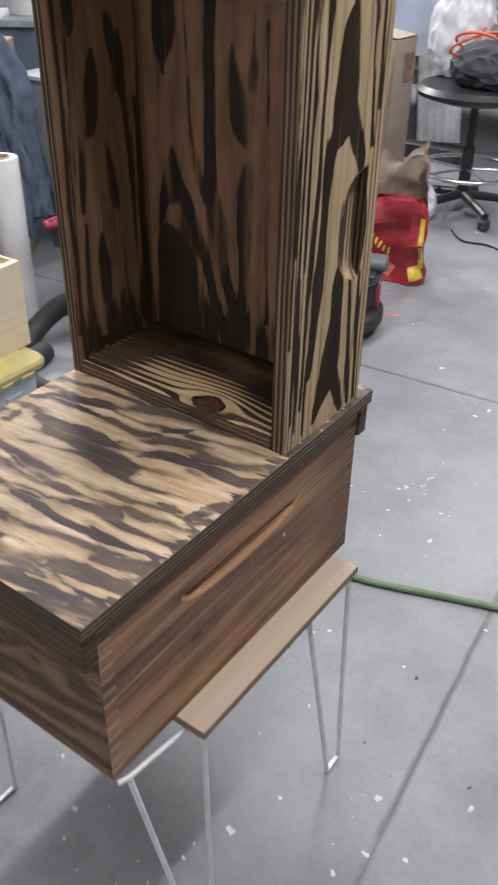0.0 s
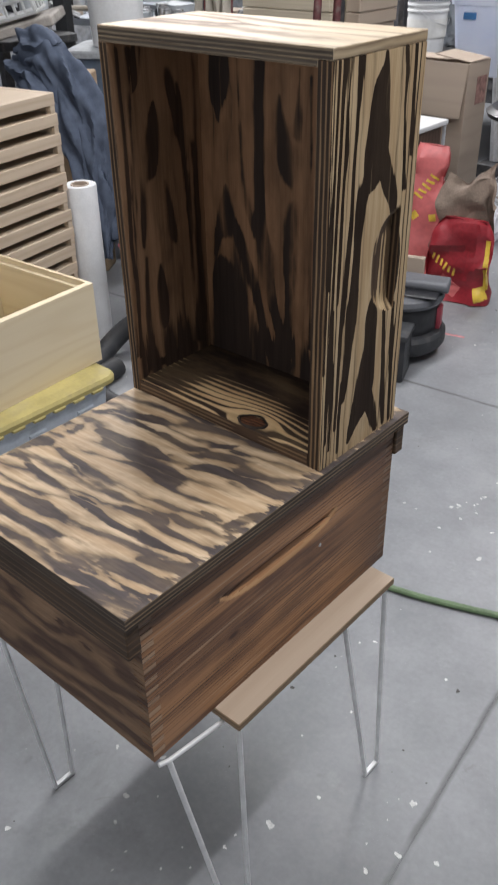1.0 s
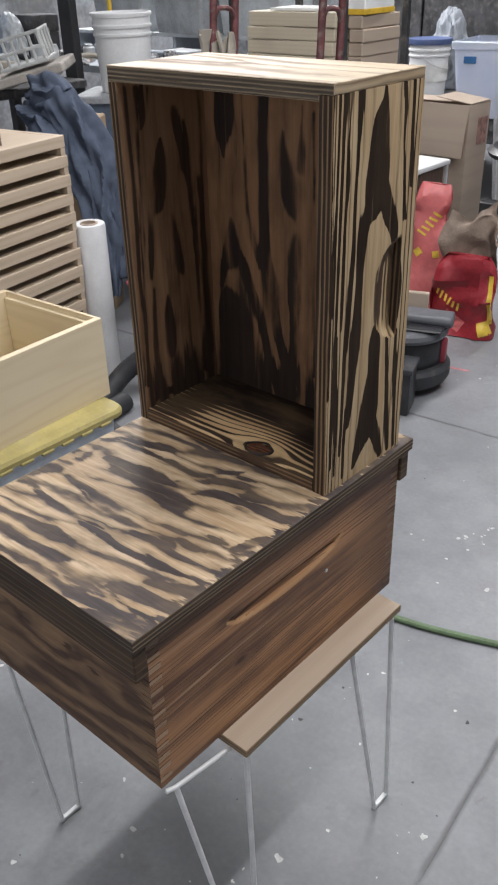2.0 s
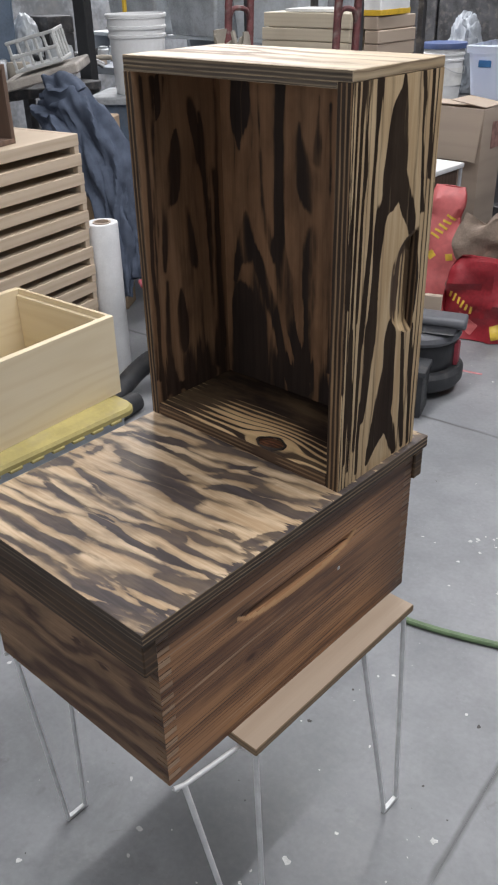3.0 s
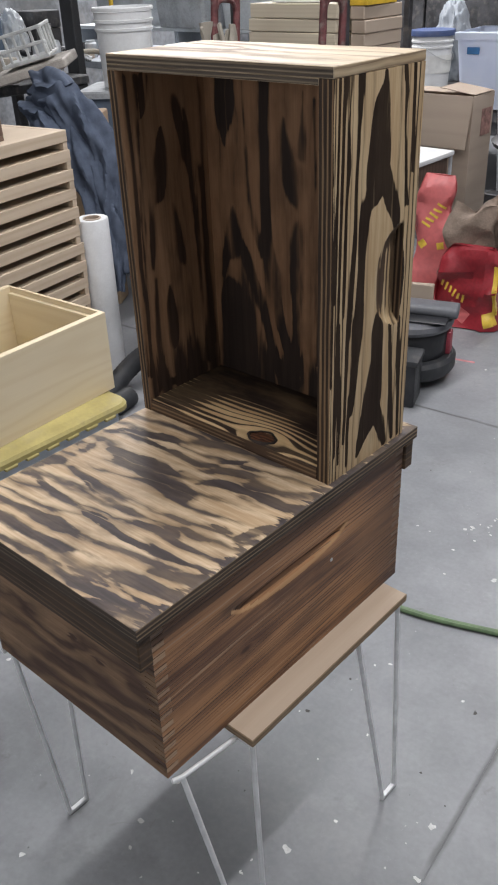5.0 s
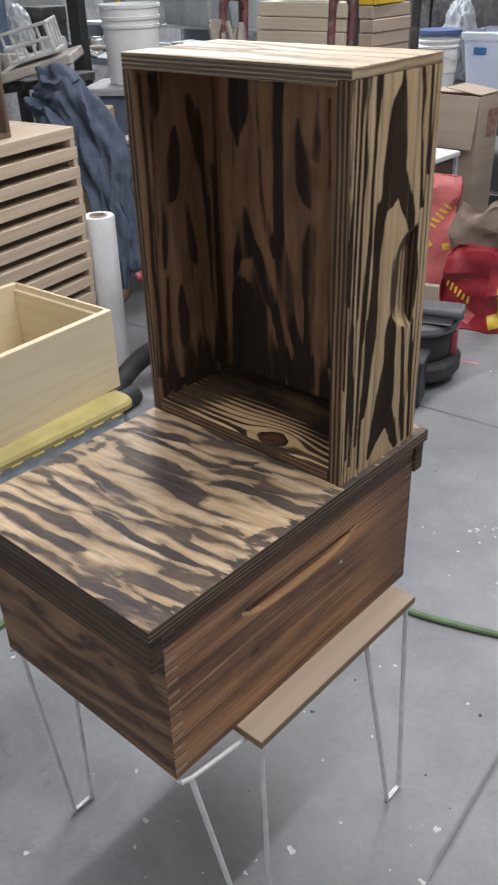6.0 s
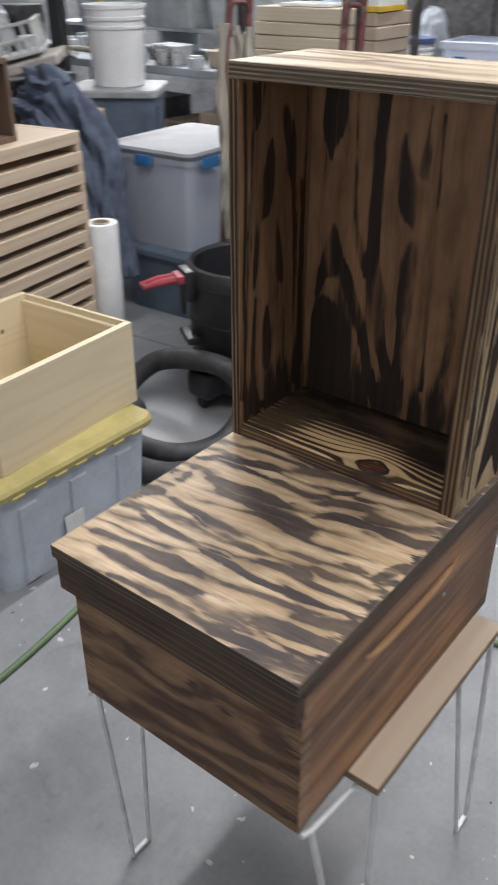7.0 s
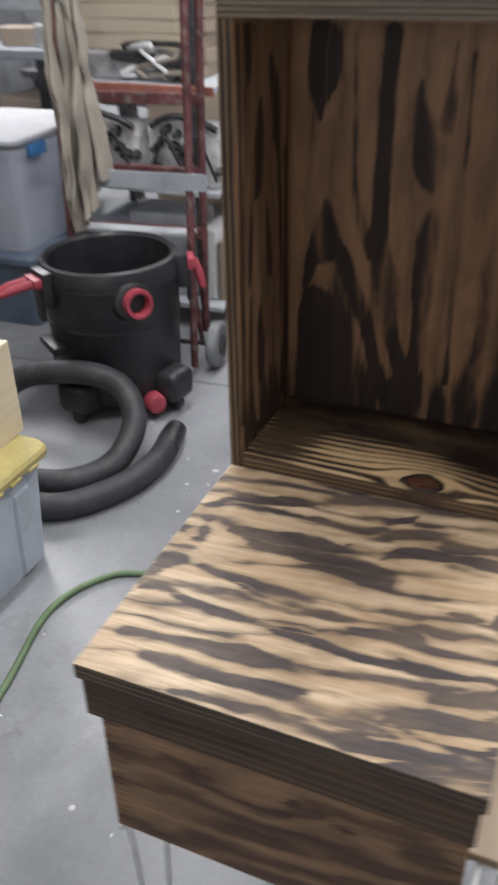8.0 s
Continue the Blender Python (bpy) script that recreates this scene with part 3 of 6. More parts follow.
# the large rear spot mixes char with painted shade at the floor's back
FLOOR_WOOD = burnt_wood("scorched_shaded_inner_floor", 0, 1, rings=185, wander=1.6, wave=1.2, bias=0.16, seed=9.0, patch=0.25, soft=0.10, stretch=0.3, knot=(-0.128, 0.014, 0.024),
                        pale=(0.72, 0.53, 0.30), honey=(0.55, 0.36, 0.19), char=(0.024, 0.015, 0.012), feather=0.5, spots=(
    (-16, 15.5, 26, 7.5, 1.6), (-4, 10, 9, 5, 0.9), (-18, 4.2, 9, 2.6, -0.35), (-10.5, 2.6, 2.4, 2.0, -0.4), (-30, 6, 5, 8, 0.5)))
EDGE_LOW = burnt_wood("torched_edge_with_knot", 0, 2, rings=300, wander=1.8, wave=1.5, bias=0.28, seed=5.5, patch=0.4, pale=(0.36, 0.24, 0.14), honey=(0.26, 0.165, 0.095), char=(0.05, 0.03, 0.022), soft=0.3, spots=(
    (-12.8, 1.0, 2.8, 4.0, 0.9),))
TOP_WOOD = burnt_wood("torched_top_board", 0, 1, rings=30, wander=7.0, wave=2.5, bias=-0.22, seed=11.0, patch=0.6, tilt=0.1, soft=0.2, stretch=0.2, pale=(0.60, 0.50, 0.37), honey=(0.50, 0.39, 0.265), char=(0.15, 0.105, 0.075), spots=(
    (-6, 4, 14, 2.0, 0.45), (-24, 11, 12, 1.6, 0.4)))
TOP_END = burnt_wood("pale_board_end", 1, 2, rings=240, wander=5.0, wave=3.0, bias=-0.30, seed=13.0, patch=0.5, soft=0.28, pale=(0.56, 0.45, 0.31), honey=(0.46, 0.345, 0.215), char=(0.17, 0.115, 0.075))
# the two long upper spots add the cleat's shade to the torched colour
FRONT_WOOD = burnt_wood("torched_shaded_front_board", 0, 2, rings=42, wander=7.0, wave=3.8, bias=-0.02, tilt=-0.12, seed=12.0, patch=0.85, soft=0.28, jag=0.45, stretch=0.25, haze=0.55, knot=(-0.11, 0.132, 0.010),
                        pale=(0.35, 0.215, 0.125), honey=(0.25, 0.147, 0.085), char=(0.066, 0.038, 0.028), spots=(
    (-16, 19.5, 22, 1.7, 0.7), (-3.4, 13.2, 3.6, 1.7, 0.9), (-11, 13.2, 1.1, 0.7, 1.0), (-15.5, 14.0, 1.0, 0.6, 0.9), (-16, 22.5, 26, 2.0, 0.8), (-9, 17.0, 7, 1.4, -0.5), (-25, 15.5, 9, 1.2, -0.4)))
RED_WOOD = browned_wood("browned_side_board")
END_GRAIN = browned_wood("browned_end_grain", (0.50, 0.33, 0.21), (0.34, 0.205, 0.125))
PLY = raw_wood("pale_plywood", 1, 0, (0.56, 0.45, 0.35), (0.46, 0.355, 0.265), rings=40)
PLY_EDGE = raw_wood("plywood_edge", 0, 2, (0.33, 0.24, 0.15), (0.16, 0.10, 0.06), rings=300, wander=0.5)
PINE_Y = raw_wood("fresh_pine", 1, 2, (0.76, 0.655, 0.475), (0.69, 0.57, 0.385), rings=48, wander=13.0)
PINE_X = raw_wood("fresh_pine_across", 0, 2, (0.74, 0.63, 0.45), (0.66, 0.535, 0.355), rings=48, wander=12.0)
SLAT = raw_wood("weathered_pine", 1, 2, (0.60, 0.495, 0.385), (0.48, 0.38, 0.28))
BROWN_BOX = raw_wood("aged_brown_wood", 2, 1, (0.18, 0.12, 0.09), (0.10, 0.065, 0.05))
CARD = raw_wood("brown_cardboard", 0, 2, (0.46, 0.375, 0.30), (0.41, 0.33, 0.265), rings=22, wander=4.0)
CARD_PALE = raw_wood("pale_cardboard", 0, 2, (0.62, 0.55, 0.43), (0.54, 0.47, 0.36), rings=150, wander=0.6)
ZINC = plain("zinc_plated_rod", (0.62, 0.63, 0.64), 0.35, 0.75, 0.1, 30)
ROD = plain("grey_steel_rod", (0.80, 0.81, 0.82), 0.42, 0.1, 0.08, 40)
WHITE_PLASTIC = plain("white_bucket_plastic", (0.80, 0.81, 0.82), 0.4, 0, 0.05, 6)
GREY_PLASTIC = plain("grey_tote_plastic", (0.33, 0.36, 0.40), 0.5, 0, 0.1, 7, grime=0.25)
GREY_LIGHT = plain("light_grey_plastic", (0.50, 0.53, 0.56), 0.45, 0, 0.1, 7, grime=0.3)
GREY_TUB = plain("grey_tub", (0.38, 0.40, 0.42), 0.5, 0, 0.2, 8, grime=0.3)
BLUE_GREY = plain("blue_grey_plastic", (0.12, 0.16, 0.22), 0.5, 0, 0.15, 7, grime=0.2)
YELLOW = plain("yellow_lid_plastic", (0.41, 0.345, 0.135), 0.6, 0, 0.1, 8, grime=0.2, spec=0.3)
BLACK = plain("black_plastic", (0.020, 0.021, 0.025), 0.42, 0, 0.2, 9, grime=0.06)
RUBBER = plain("black_rubber", (0.035, 0.037, 0.042), 0.6, 0, 0.2, 12, grime=0.15)
RED_PAINT = plain("worn_red_paint", (0.135, 0.046, 0.048), 0.55, 0.1, 0.35, 14, grime=0.6)
BLUE = plain("blue_plastic", (0.045, 0.17, 0.40), 0.4, 0, 0.1, 9)
DENIM = plain("blue_denim", (0.098, 0.120, 0.170), 0.9, 0, 0.12, 26, bump=0.0006, spec=0.2)
CANVAS = plain("beige_canvas", (0.34, 0.31, 0.265), 0.9, 0, 0.07, 8, bump=0.0015, grime=0.12, spec=0.2)
KRAFT = plain("crumpled_kraft_paper", (0.25, 0.19, 0.15), 0.85, 0, 0.2, 12, bump=0.002)
WHITE_BAG = plain("white_plastic_bag", (0.78, 0.79, 0.84), 0.4, 0, 0.06, 12, bump=0.003)
BAG_RED = plain("glossy_red_bag", (0.29, 0.022, 0.032), 0.40, 0, 0.2, 6, bump=0.0015)
BAG_PINK = plain("faded_red_bag", (0.60, 0.15, 0.150), 0.42, 0, 0.12, 3.5, bump=0.0012)
BAG_YELLOW = plain("yellow_print", (0.75, 0.52, 0.07), 0.4, 0, 0.15, 20)
HOSE_GREEN = plain("green_hose", (0.13, 0.20, 0.10), 0.5, 0, 0.15, 20)
DARK_METAL = plain("dark_oily_metal", (0.07, 0.07, 0.075), 0.5, 0.4, 0.3, 12, grime=0.4)
PANEL_METAL = plain("galvanised_panel", (0.62, 0.64, 0.67), 0.45, 0.2, 0.15, 7, grime=0.2)
STEEL = plain("bright_steel", (0.65, 0.65, 0.66), 0.25, 0.9, 0.1, 20)
ORANGE = plain("orange_cord", (0.75, 0.13, 0.05), 0.5, 0, 0.1, 20)
YELLOW_STRAP = plain("yellow_strap", (0.70, 0.45, 0.04), 0.6, 0, 0.15, 20)
DARK_STUFF = plain("dark_workshop_wall", (0.15, 0.157, 0.17), 0.8, 0, 0.35, 2.2, grime=0.2)
PALE_WALL = plain("painted_wall", (0.42, 0.43, 0.45), 0.8, 0, 0.15, 1.5, grime=0.2)
CEILING = plain("white_ceiling", (0.72, 0.72, 0.71), 0.85, 0, 0.06, 1.2)
PAPER = plain("white_label_paper", (0.78, 0.78, 0.76), 0.6, 0, 0.05, 30)


def clear_plastic():
    n = Nodes("cloudy_clear_plastic")
    v = n.coords()
    n.set("Base Color", n.mix(n.step(n.noise(v, 5), 0.3, 0.7), (0.76, 0.82, 0.95), (0.83, 0.88, 0.98)))
    n.set("Roughness", 0.34).set("Transmission Weight", 0.42).set("IOR", 1.2)
    n.bump(n.noise(v, 30), 0.001, 0.4)
    return n.mat


CLEAR = clear_plastic()
PANE = Nodes("window_glass").set("Transmission Weight", 1.0).set("Roughness", 0.02).set("IOR", 1.45).mat


def concrete():
    n = Nodes("sealed_concrete")
    v = n.coords()
    big, mid, fine = n.noise(v, 1.3, 4), n.noise(v, 6.5, 5, 0.65), n.noise(v, 90, 3)
    tone = n.math("ADD", n.math("MULTIPLY", big, 0.5), n.math("ADD", n.math("MULTIPLY", mid, 0.4), n.math("MULTIPLY", fine, 0.15)))
    base = n.mix(n.step(tone, 0.35, 0.72), (0.202, 0.209, 0.224), (0.325, 0.334, 0.352))
    stain = n.step(n.noise(v, 2.6, 6, 0.7, distort=0.6), 0.54, 0.72)
    base = n.mix(n.math("MULTIPLY", stain, 0.42), base, (0.13, 0.13, 0.135))
    smear = n.math("MULTIPLY", n.step(n.noise(v, 11, 5, 0.7, distort=1.2), 0.60, 0.72), n.step(n.noise(v, 1.9, 2), 0.45, 0.6))
    base = n.mix(n.math("MULTIPLY", smear, 0.45), base, (0.15, 0.145, 0.14))
    scuff = n.step(n.noise(v, 3.7, 6, 0.75), 0.56, 0.70)
    base = n.mix(n.math("MULTIPLY", scuff, 0.28), base, (0.46, 0.465, 0.48))
    p = n.split(v)
    wob = n.math("MULTIPLY", n.math("SUBTRACT", n.noise(v, 8, 4), 0.5), 0.016)
    for axis, at in ((0, 0.213), (1, 1.82)):
        away = n.math("ABSOLUTE", n.math("ADD", n.math("SUBTRACT", p[axis], at), wob))
        base = n.mix(n.math("MULTIPLY", n.step(away, 0.001, 0.011, 0.75, 0.0), n.step(n.noise(v, 5, 3), 0.2, 0.5)), base, (0.11, 0.11, 0.115))
    dust = n.step(n.voronoi(n.vmath("ADD", v, n.vmath("SCALE", n.noise(v, 60, 2, colour=True), None)), 38), 0.05, 0.09, 1.0, 0.0)
    keep = n.step(n.noise(v, 9, 2), 0.56, 0.6)
    base = n.mix(n.math("MULTIPLY", n.math("MULTIPLY", dust, keep), 0.75), base, (0.62, 0.62, 0.62))
    n.set("Base Color", base).set("Specular IOR Level", 0.45)
    n.set("Roughness", n.step(mid, 0.3, 0.7, 0.30, 0.48))
    n.bump(n.math("ADD", n.math("MULTIPLY", mid, 1.0), n.math("MULTIPLY", fine, 0.25)), 0.0012, 0.5)
    return n.mat


CONCRETE = concrete()
JOINT = plain("joint_filler", (0.12, 0.12, 0.125), 0.9, 0, 0.2, 20)

# ---- setting ----
X0, X1, Y0, Y1, TOP = -5.2, 3.2, -3.0, 6.6, 3.0
E = 0.7
floor = single("floor", bm_box((X0 - E, Y0 - E, -0.12), (X1 + E, Y1 + E, -0.006), 0), JOINT, rz=5.3, label="grey sealed concrete workshop floor with paint flecks", category="floor", kind="structure")
JX, JY = (-2.9, 0.213), (-1.3, 1.82)
xs, ys = [X0 - E, *JX, X1 + E], [Y0 - E, *JY, Y1 + E]
for i in range(3):
    for j in range(3):
        part("slab", bm_box((xs[i] + 0.0003, ys[j] + 0.0003, -0.1), (xs[i + 1] - 0.0003, ys[j + 1] - 0.0003, 0.0), 0), CONCRETE, floor)
single("wall_north", bm_box((X0, Y1, 0), (X1, Y1 + 0.15, TOP), 0), DARK_STUFF, label="dark painted workshop wall behind the shelves", category="wall", kind="structure")
single("wall_west", bm_box((X0 - 0.15, Y0, 0), (X0, Y1, TOP), 0), DARK_STUFF, label="dark painted workshop wall", category="wall", kind="structure")
single("wall_east", bm_box((X1, Y0, 0), (X1 + 0.15, Y1, TOP), 0), PALE_WALL, label="grey painted workshop wall", category="wall", kind="structure")
def bm_holed(x0, x1, z0, z1, hx0, hx1, hz0, hz1, y0, y1):
    """A wall along x with one opening through it."""
    return bm_join(bm_box((x0, y0, z0), (hx0, y1, z1), 0), bm_box((hx1, y0, z0), (x1, y1, z1), 0), bm_box((hx0, y0, z0), (hx1, y1, hz0), 0), bm_box((hx0, y0, hz1), (hx1, y1, z1), 0))


# unseen window, added behind the camera to hold the front fill lamp
WIN = (-1.5, 1.1, 0.9, 2.1)
single("wall_south", bm_holed(X0, X1, 0, TOP, *WIN, Y0 - 0.15, Y0), PALE_WALL, label="grey painted workshop wall with an added window opening", category="wall", kind="structure")
window = thing("window_1", (0, Y0 - 0.10, 0), label="added window in a white frame, opening for the front fill lamp", category="window", kind="structure")
for lo, hi in (((WIN[0], 0, WIN[2]), (WIN[0] + 0.06, 0.05, WIN[3])), ((WIN[1] - 0.06, 0, WIN[2]), (WIN[1], 0.05, WIN[3])), ((WIN[0] + 0.06, 0, WIN[2]), (WIN[1] - 0.06, 0.05, WIN[2] + 0.06)),
               ((WIN[0] + 0.06, 0, WIN[3] - 0.06), (WIN[1] - 0.06, 0.05, WIN[3])), ((-0.23, 0, WIN[2] + 0.06), (-0.17, 0.05, WIN[3] - 0.06))):
    part("window_frame", bm_box(lo, hi, 0.003), CEILING, window)
for x0, x1 in ((WIN[0] + 0.06, -0.23), (-0.17, WIN[1] - 0.06)):
    part("pane", bm_box((x0, 0.02, WIN[2] + 0.06), (x1, 0.026, WIN[3] - 0.06), 0), PANE, window).visible_shadow = False
single("ceiling", bm_box((X0, Y0, TOP), (X1, Y1, TOP + 0.15), 0), CEILING, label="white workshop ceiling", category="ceiling", kind="structure")


# ---- the stand ----
ZB, ZL, W, L = 0.45, 0.713, 0.352, 0.505


def hairpin_leg(stand, y_foot, top_a, top_b, x_foot, plate, bend=None):
    """Two rods that run from a top rod, between top_a and top_b (by way of bend), down to a short flat foot."""
    a, b = Vector(top_a), Vector(top_b)
    rods = [bm_tube([top, (x_foot, y_low, -0.444)], 0.0039, 12) for top, y_low in ((a, y_foot - 0.0185), (b, y_foot + 0.0185))]
    over = (b - a).normalized() * 0.014
    run = [a - over, b + over * 0.4] if bend is None else [a - over, a, a.lerp(Vector(bend), 0.97), Vector(bend), Vector(bend).lerp(b, 0.1), b]
    leg = part("leg", bm_join(*rods, bm_tube(run, 0.0034, 12)), ROD, stand)
    if plate:
        part("top_plate", bm_box((min(a.x, b.x) - 0.04, a.y + 0.004, -0.0165), (min(a.x, b.x) - 0.002, b.y - 0.002, -0.0128), 0.001), ROD, leg)
    part("foot", bm_box((x_foot - 0.0042, y_foot - 0.0225, -0.45), (x_foot + 0.0042, y_foot + 0.0225, -0.4415), 0.003, 2), ROD, leg, "short bent rod foot")


stand = thing("hive_stand", (0, 0, ZB), label="low stand of plywood board on bare steel hairpin legs", category="stand")
part("board", bm_box((-0.372, 0.108, -0.0125), (0.043, 0.473, 0.0), 0.001), PLY, stand, "pale plywood board")
board = stand.children[0]
board.data.materials.append(PLY_EDGE)
for face in board.data.polygons:
    if abs(face.normal.z) < 0.8:
        face.material_index = 1
hairpin_leg(stand, 0.096, (0.008, 0.016, -0.0060), (0.036, 0.115, -0.0182), 0.046, False, (0.012, 0.112, -0.0182))
hairpin_leg(stand, 0.452, (0.030, 0.358, -0.0172), (0.034, 0.462, -0.0172), 0.046, True)
hairpin_leg(stand, 0.072, (-0.350, 0.012, -0.0048), (-0.356, 0.098, -0.0048), -0.364, False)
hairpin_leg(stand, 0.450, (-0.348, 0.358, -0.0172), (-0.350, 0.462, -0.0172), -0.364, True)


# ---- the hive boxes ----
def bm_board(size_a, size_b, thick, depth=None, na=60, nb=36):
    """A board in the plane of its first two axes, outer face at 0 and back at -thick; depth(a, b) hollows the outer face."""
    bm = bmesh.new()
    if depth is None:
        na = nb = 1
    top = [[bm.verts.new((size_a * i / na, size_b * j / nb, -(depth(size_a * i / na, size_b * j / nb) if depth else 0))) for j in range(nb + 1)] for i in range(na + 1)]
    low = [[bm.verts.new((size_a * i / na, size_b * j / nb, -thick)) for j in range(nb + 1)] for i in range(na + 1)]
    for i in range(na):
        for j in range(nb):
            bm.faces.new((top[i][j], top[i + 1][j], top[i + 1][j + 1], top[i][j + 1]))
            bm.faces.new((low[i][j], low[i][j + 1], low[i + 1][j + 1], low[i + 1][j]))
    for i in range(na):
        bm.faces.new((top[i][0], low[i][0], low[i + 1][0], top[i + 1][0]))
        bm.faces.new((top[i][nb], top[i + 1][nb], low[i + 1][nb], low[i][nb]))
    for j in range(nb):
        bm.faces.new((top[0][j], top[0][j + 1], low[0][j + 1], low[0][j]))
        bm.faces.new((top[na][j], low[na][j], low[na][j + 1], top[na][j + 1]))
    bmesh.ops.recalc_face_normals(bm, faces=bm.faces[:])
    return bm


def grip(a, b, a_mid, half, b_top, drop, deep):
    """A hand grip: straight upper edge at b_top, bowed lower edge, deepest under the straight edge."""
    t = abs(a - a_mid) / half
    if t >= 1 or b > b_top:
        return 0.0
    low = b_top - drop * math.sqrt(1 - t * t)
    if b <= low:
        return 0.0
    return deep * min(1.0, (b - low) / max(b_top - low, 1e-4)) * min(1.0, (1 - t) * 5)


def comb(length, height, first, count=27):
    """Outline, in (along, up), of a board end cut into box joint fingers that reach to length."""
    pts, step = [(-0.004, 0.0)], height / count
    for k in range(count):
        x = length if k % 2 == first else 0.0
        ease = 0.0005 if x else -0.0005
        pts += [(x, k * step + (ease if k else 0)), (x, (k + 1) * step - (ease if k < count - 1 else 0))]
    return pts + [(-0.004, height)]


def bm_plate(outline, thick):
    """An outline in (x, z), extruded along y."""
    return bm_loft([[(x, 0.0, z) for x, z in outline], [(x, thick, z) for x, z in outline]])


T = 0.019
lower = thing("hive_box", (0, 0, ZB), label="deep wooden hive box, browned by torch, on the hairpin stand", category="hive box")
HB = 0.244
side = moved(bm_board(L - 2 * T - 0.008, HB, T, lambda a, b: grip(a, b, 0.225, 0.120, 0.180, 0.026, 0.011), 150, 110),
             Matrix(((0, 0, 1, 0), (1, 0, 0, T + 0.004), (0, 1, 0, 0), (0, 0, 0, 1))))
routed = part("side_board", side, RED_WOOD, lower, "reddish brown side board with a routed hand grip")
BARE = raw_wood("bare_cut_pine", 1, 2, (0.54, 0.33, 0.17), (0.34, 0.18, 0.09), rings=120)
SCOOP = burnt_wood("scooped_grip_wood", 2, 1, rings=150, wander=2.5, wave=1.5, bias=-0.10, seed=17.0, patch=0.35, soft=0.22, stretch=0.12, pale=(0.64, 0.50, 0.31), honey=(0.46, 0.31, 0.165), char=(0.055, 0.033, 0.02), spots=(
    (25.0, 11.0, 5.0, 1.0, 1.5), (25.5, 14.4, 7.0, 0.9, 1.5), (30.4, 12.8, 2.6, 2.2, 1.2), (19.0, 12.0, 2.2, 2.2, -1.2)))
routed.data.materials.append(BARE)
for face in routed.data.polygons:
    if -0.0022 < face.center.x < -0.0001 and abs(face.normal.x) > 0.3:
        face.material_index = 1
part("side_board", bm_box((-W, T + 0.004, 0), (-W + T, L - T - 0.004, HB), 0.0005), RED_WOOD, lower)
for x in (-T, -W):
    for far in (0, 1):
        m = Matrix(((0, 1, 0, x), (1, 0, 0, L - T), (0, 0, 1, 0), (0, 0, 0, 1))) if far else Matrix(((0, 1, 0, x), (-1, 0, 0, T), (0, 0, 1, 0), (0, 0, 0, 1)))
        joint = part("corner_joint", moved(bm_plate(comb(T, HB, 0), T), m), RED_WOOD, lower, "", 0)
        joint.data.materials.append(FRONT_WOOD)
        for face in joint.data.polygons:
            if abs((joint.matrix_basis.to_3x3() @ face.normal).y) > 0.5:
                face.material_index = 1
for y in (0.0, L - T):
    right_end = comb(T, HB, 1)
    outline = [(-T + a, z) for a, z in right_end[1:-1]] + [(-W + T - a, z) for a, z in right_end[-2:0:-1]]
    end = part("end_board", moved(bm_plate(outline, T), Matrix.Translation((0, y, 0))), FRONT_WOOD, lower, "torched end board with wavy dark grain", 0)
    end.data.materials.append(END_GRAIN)
    for face in end.data.polygons:
        if abs(face.normal.x) > 0.5:
            face.material_index = 1
part("nail", moved(bm_lathe([(0, 0.0012), (0.002, 0.001), (0.0032, 0)], 10), Matrix.Translation((0.0, 0.331, 0.134)) @ Matrix.Rotation(radians(90), 4, "Y")), ZINC, lower)

cover = thing("hive_cover", (0, 0, ZL - T), label="torched plywood hive cover with zebra grain, lying on the lower box", category="hive cover")
C = 0.021
top = part("panel", moved(bm_slab(0.364, L + 2 * C + 0.004, T - 0.0005), Matrix.Translation((-0.356, -C - 0.002, T))), LID_WOOD, cover)
scorch(top, 0, 1, LID_MARKS, 0.9)
for face in top.data.polygons:
    if abs(face.normal.z) < 0.5:
        face.material_index = 1 if abs(face.normal.y) > abs(face.normal.x) else 2
top.data.materials.append(LID_EDGE), top.data.materials.append(EDGE_Y)
for y in (-C, L + 0.001):
    part("cleat", bm_box((-0.352, y, -0.048), (0.004, y + C - 0.001, 0.0), 0.0015), CLEAT, cover, "charred cleat under the end")

upper = thing("upended_hive_box", (0, 0.322, ZL), label="torched hive box stood on end with its open side forward", category="hive box")
UD, UH, UW, TL = 0.177, 0.503, 0.355, 0.015
side = moved(bm_board(UH - 0.0123, UD, T, lambda a, b: grip(a, b, 0.2457, 0.067, 0.150, 0.062, 0.011), 200, 120),
             Matrix(((0, 0, 1, 0), (0, 1, 0, 0), (1, 0, 0, 0), (0, 0, 0, 1))))
right = part("side_board", side, SIDE_WOOD, upper, "bold zebra-striped side board with a scooped hand grip")
right.data.materials.append(INNER_SIDE), right.data.materials.append(EDGE_X)
for face in right.data.polygons:
    if face.normal.x < -0.9 and face.center.x < -T * 0.9:
        face.material_index = 1
    if 0.0003 < -face.center.x < 0.0118 and abs(face.normal.y) < 0.98 and abs(face.normal.z) < 0.98:
        face.material_index = 2
right.data.materials[2] = SCOOP
scorch(right, 2, 1, SIDE_MARKS, 0.72)
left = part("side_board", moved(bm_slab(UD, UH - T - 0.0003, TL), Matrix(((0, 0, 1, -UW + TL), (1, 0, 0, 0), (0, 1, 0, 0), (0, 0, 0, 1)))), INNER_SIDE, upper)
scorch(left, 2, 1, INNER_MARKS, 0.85)
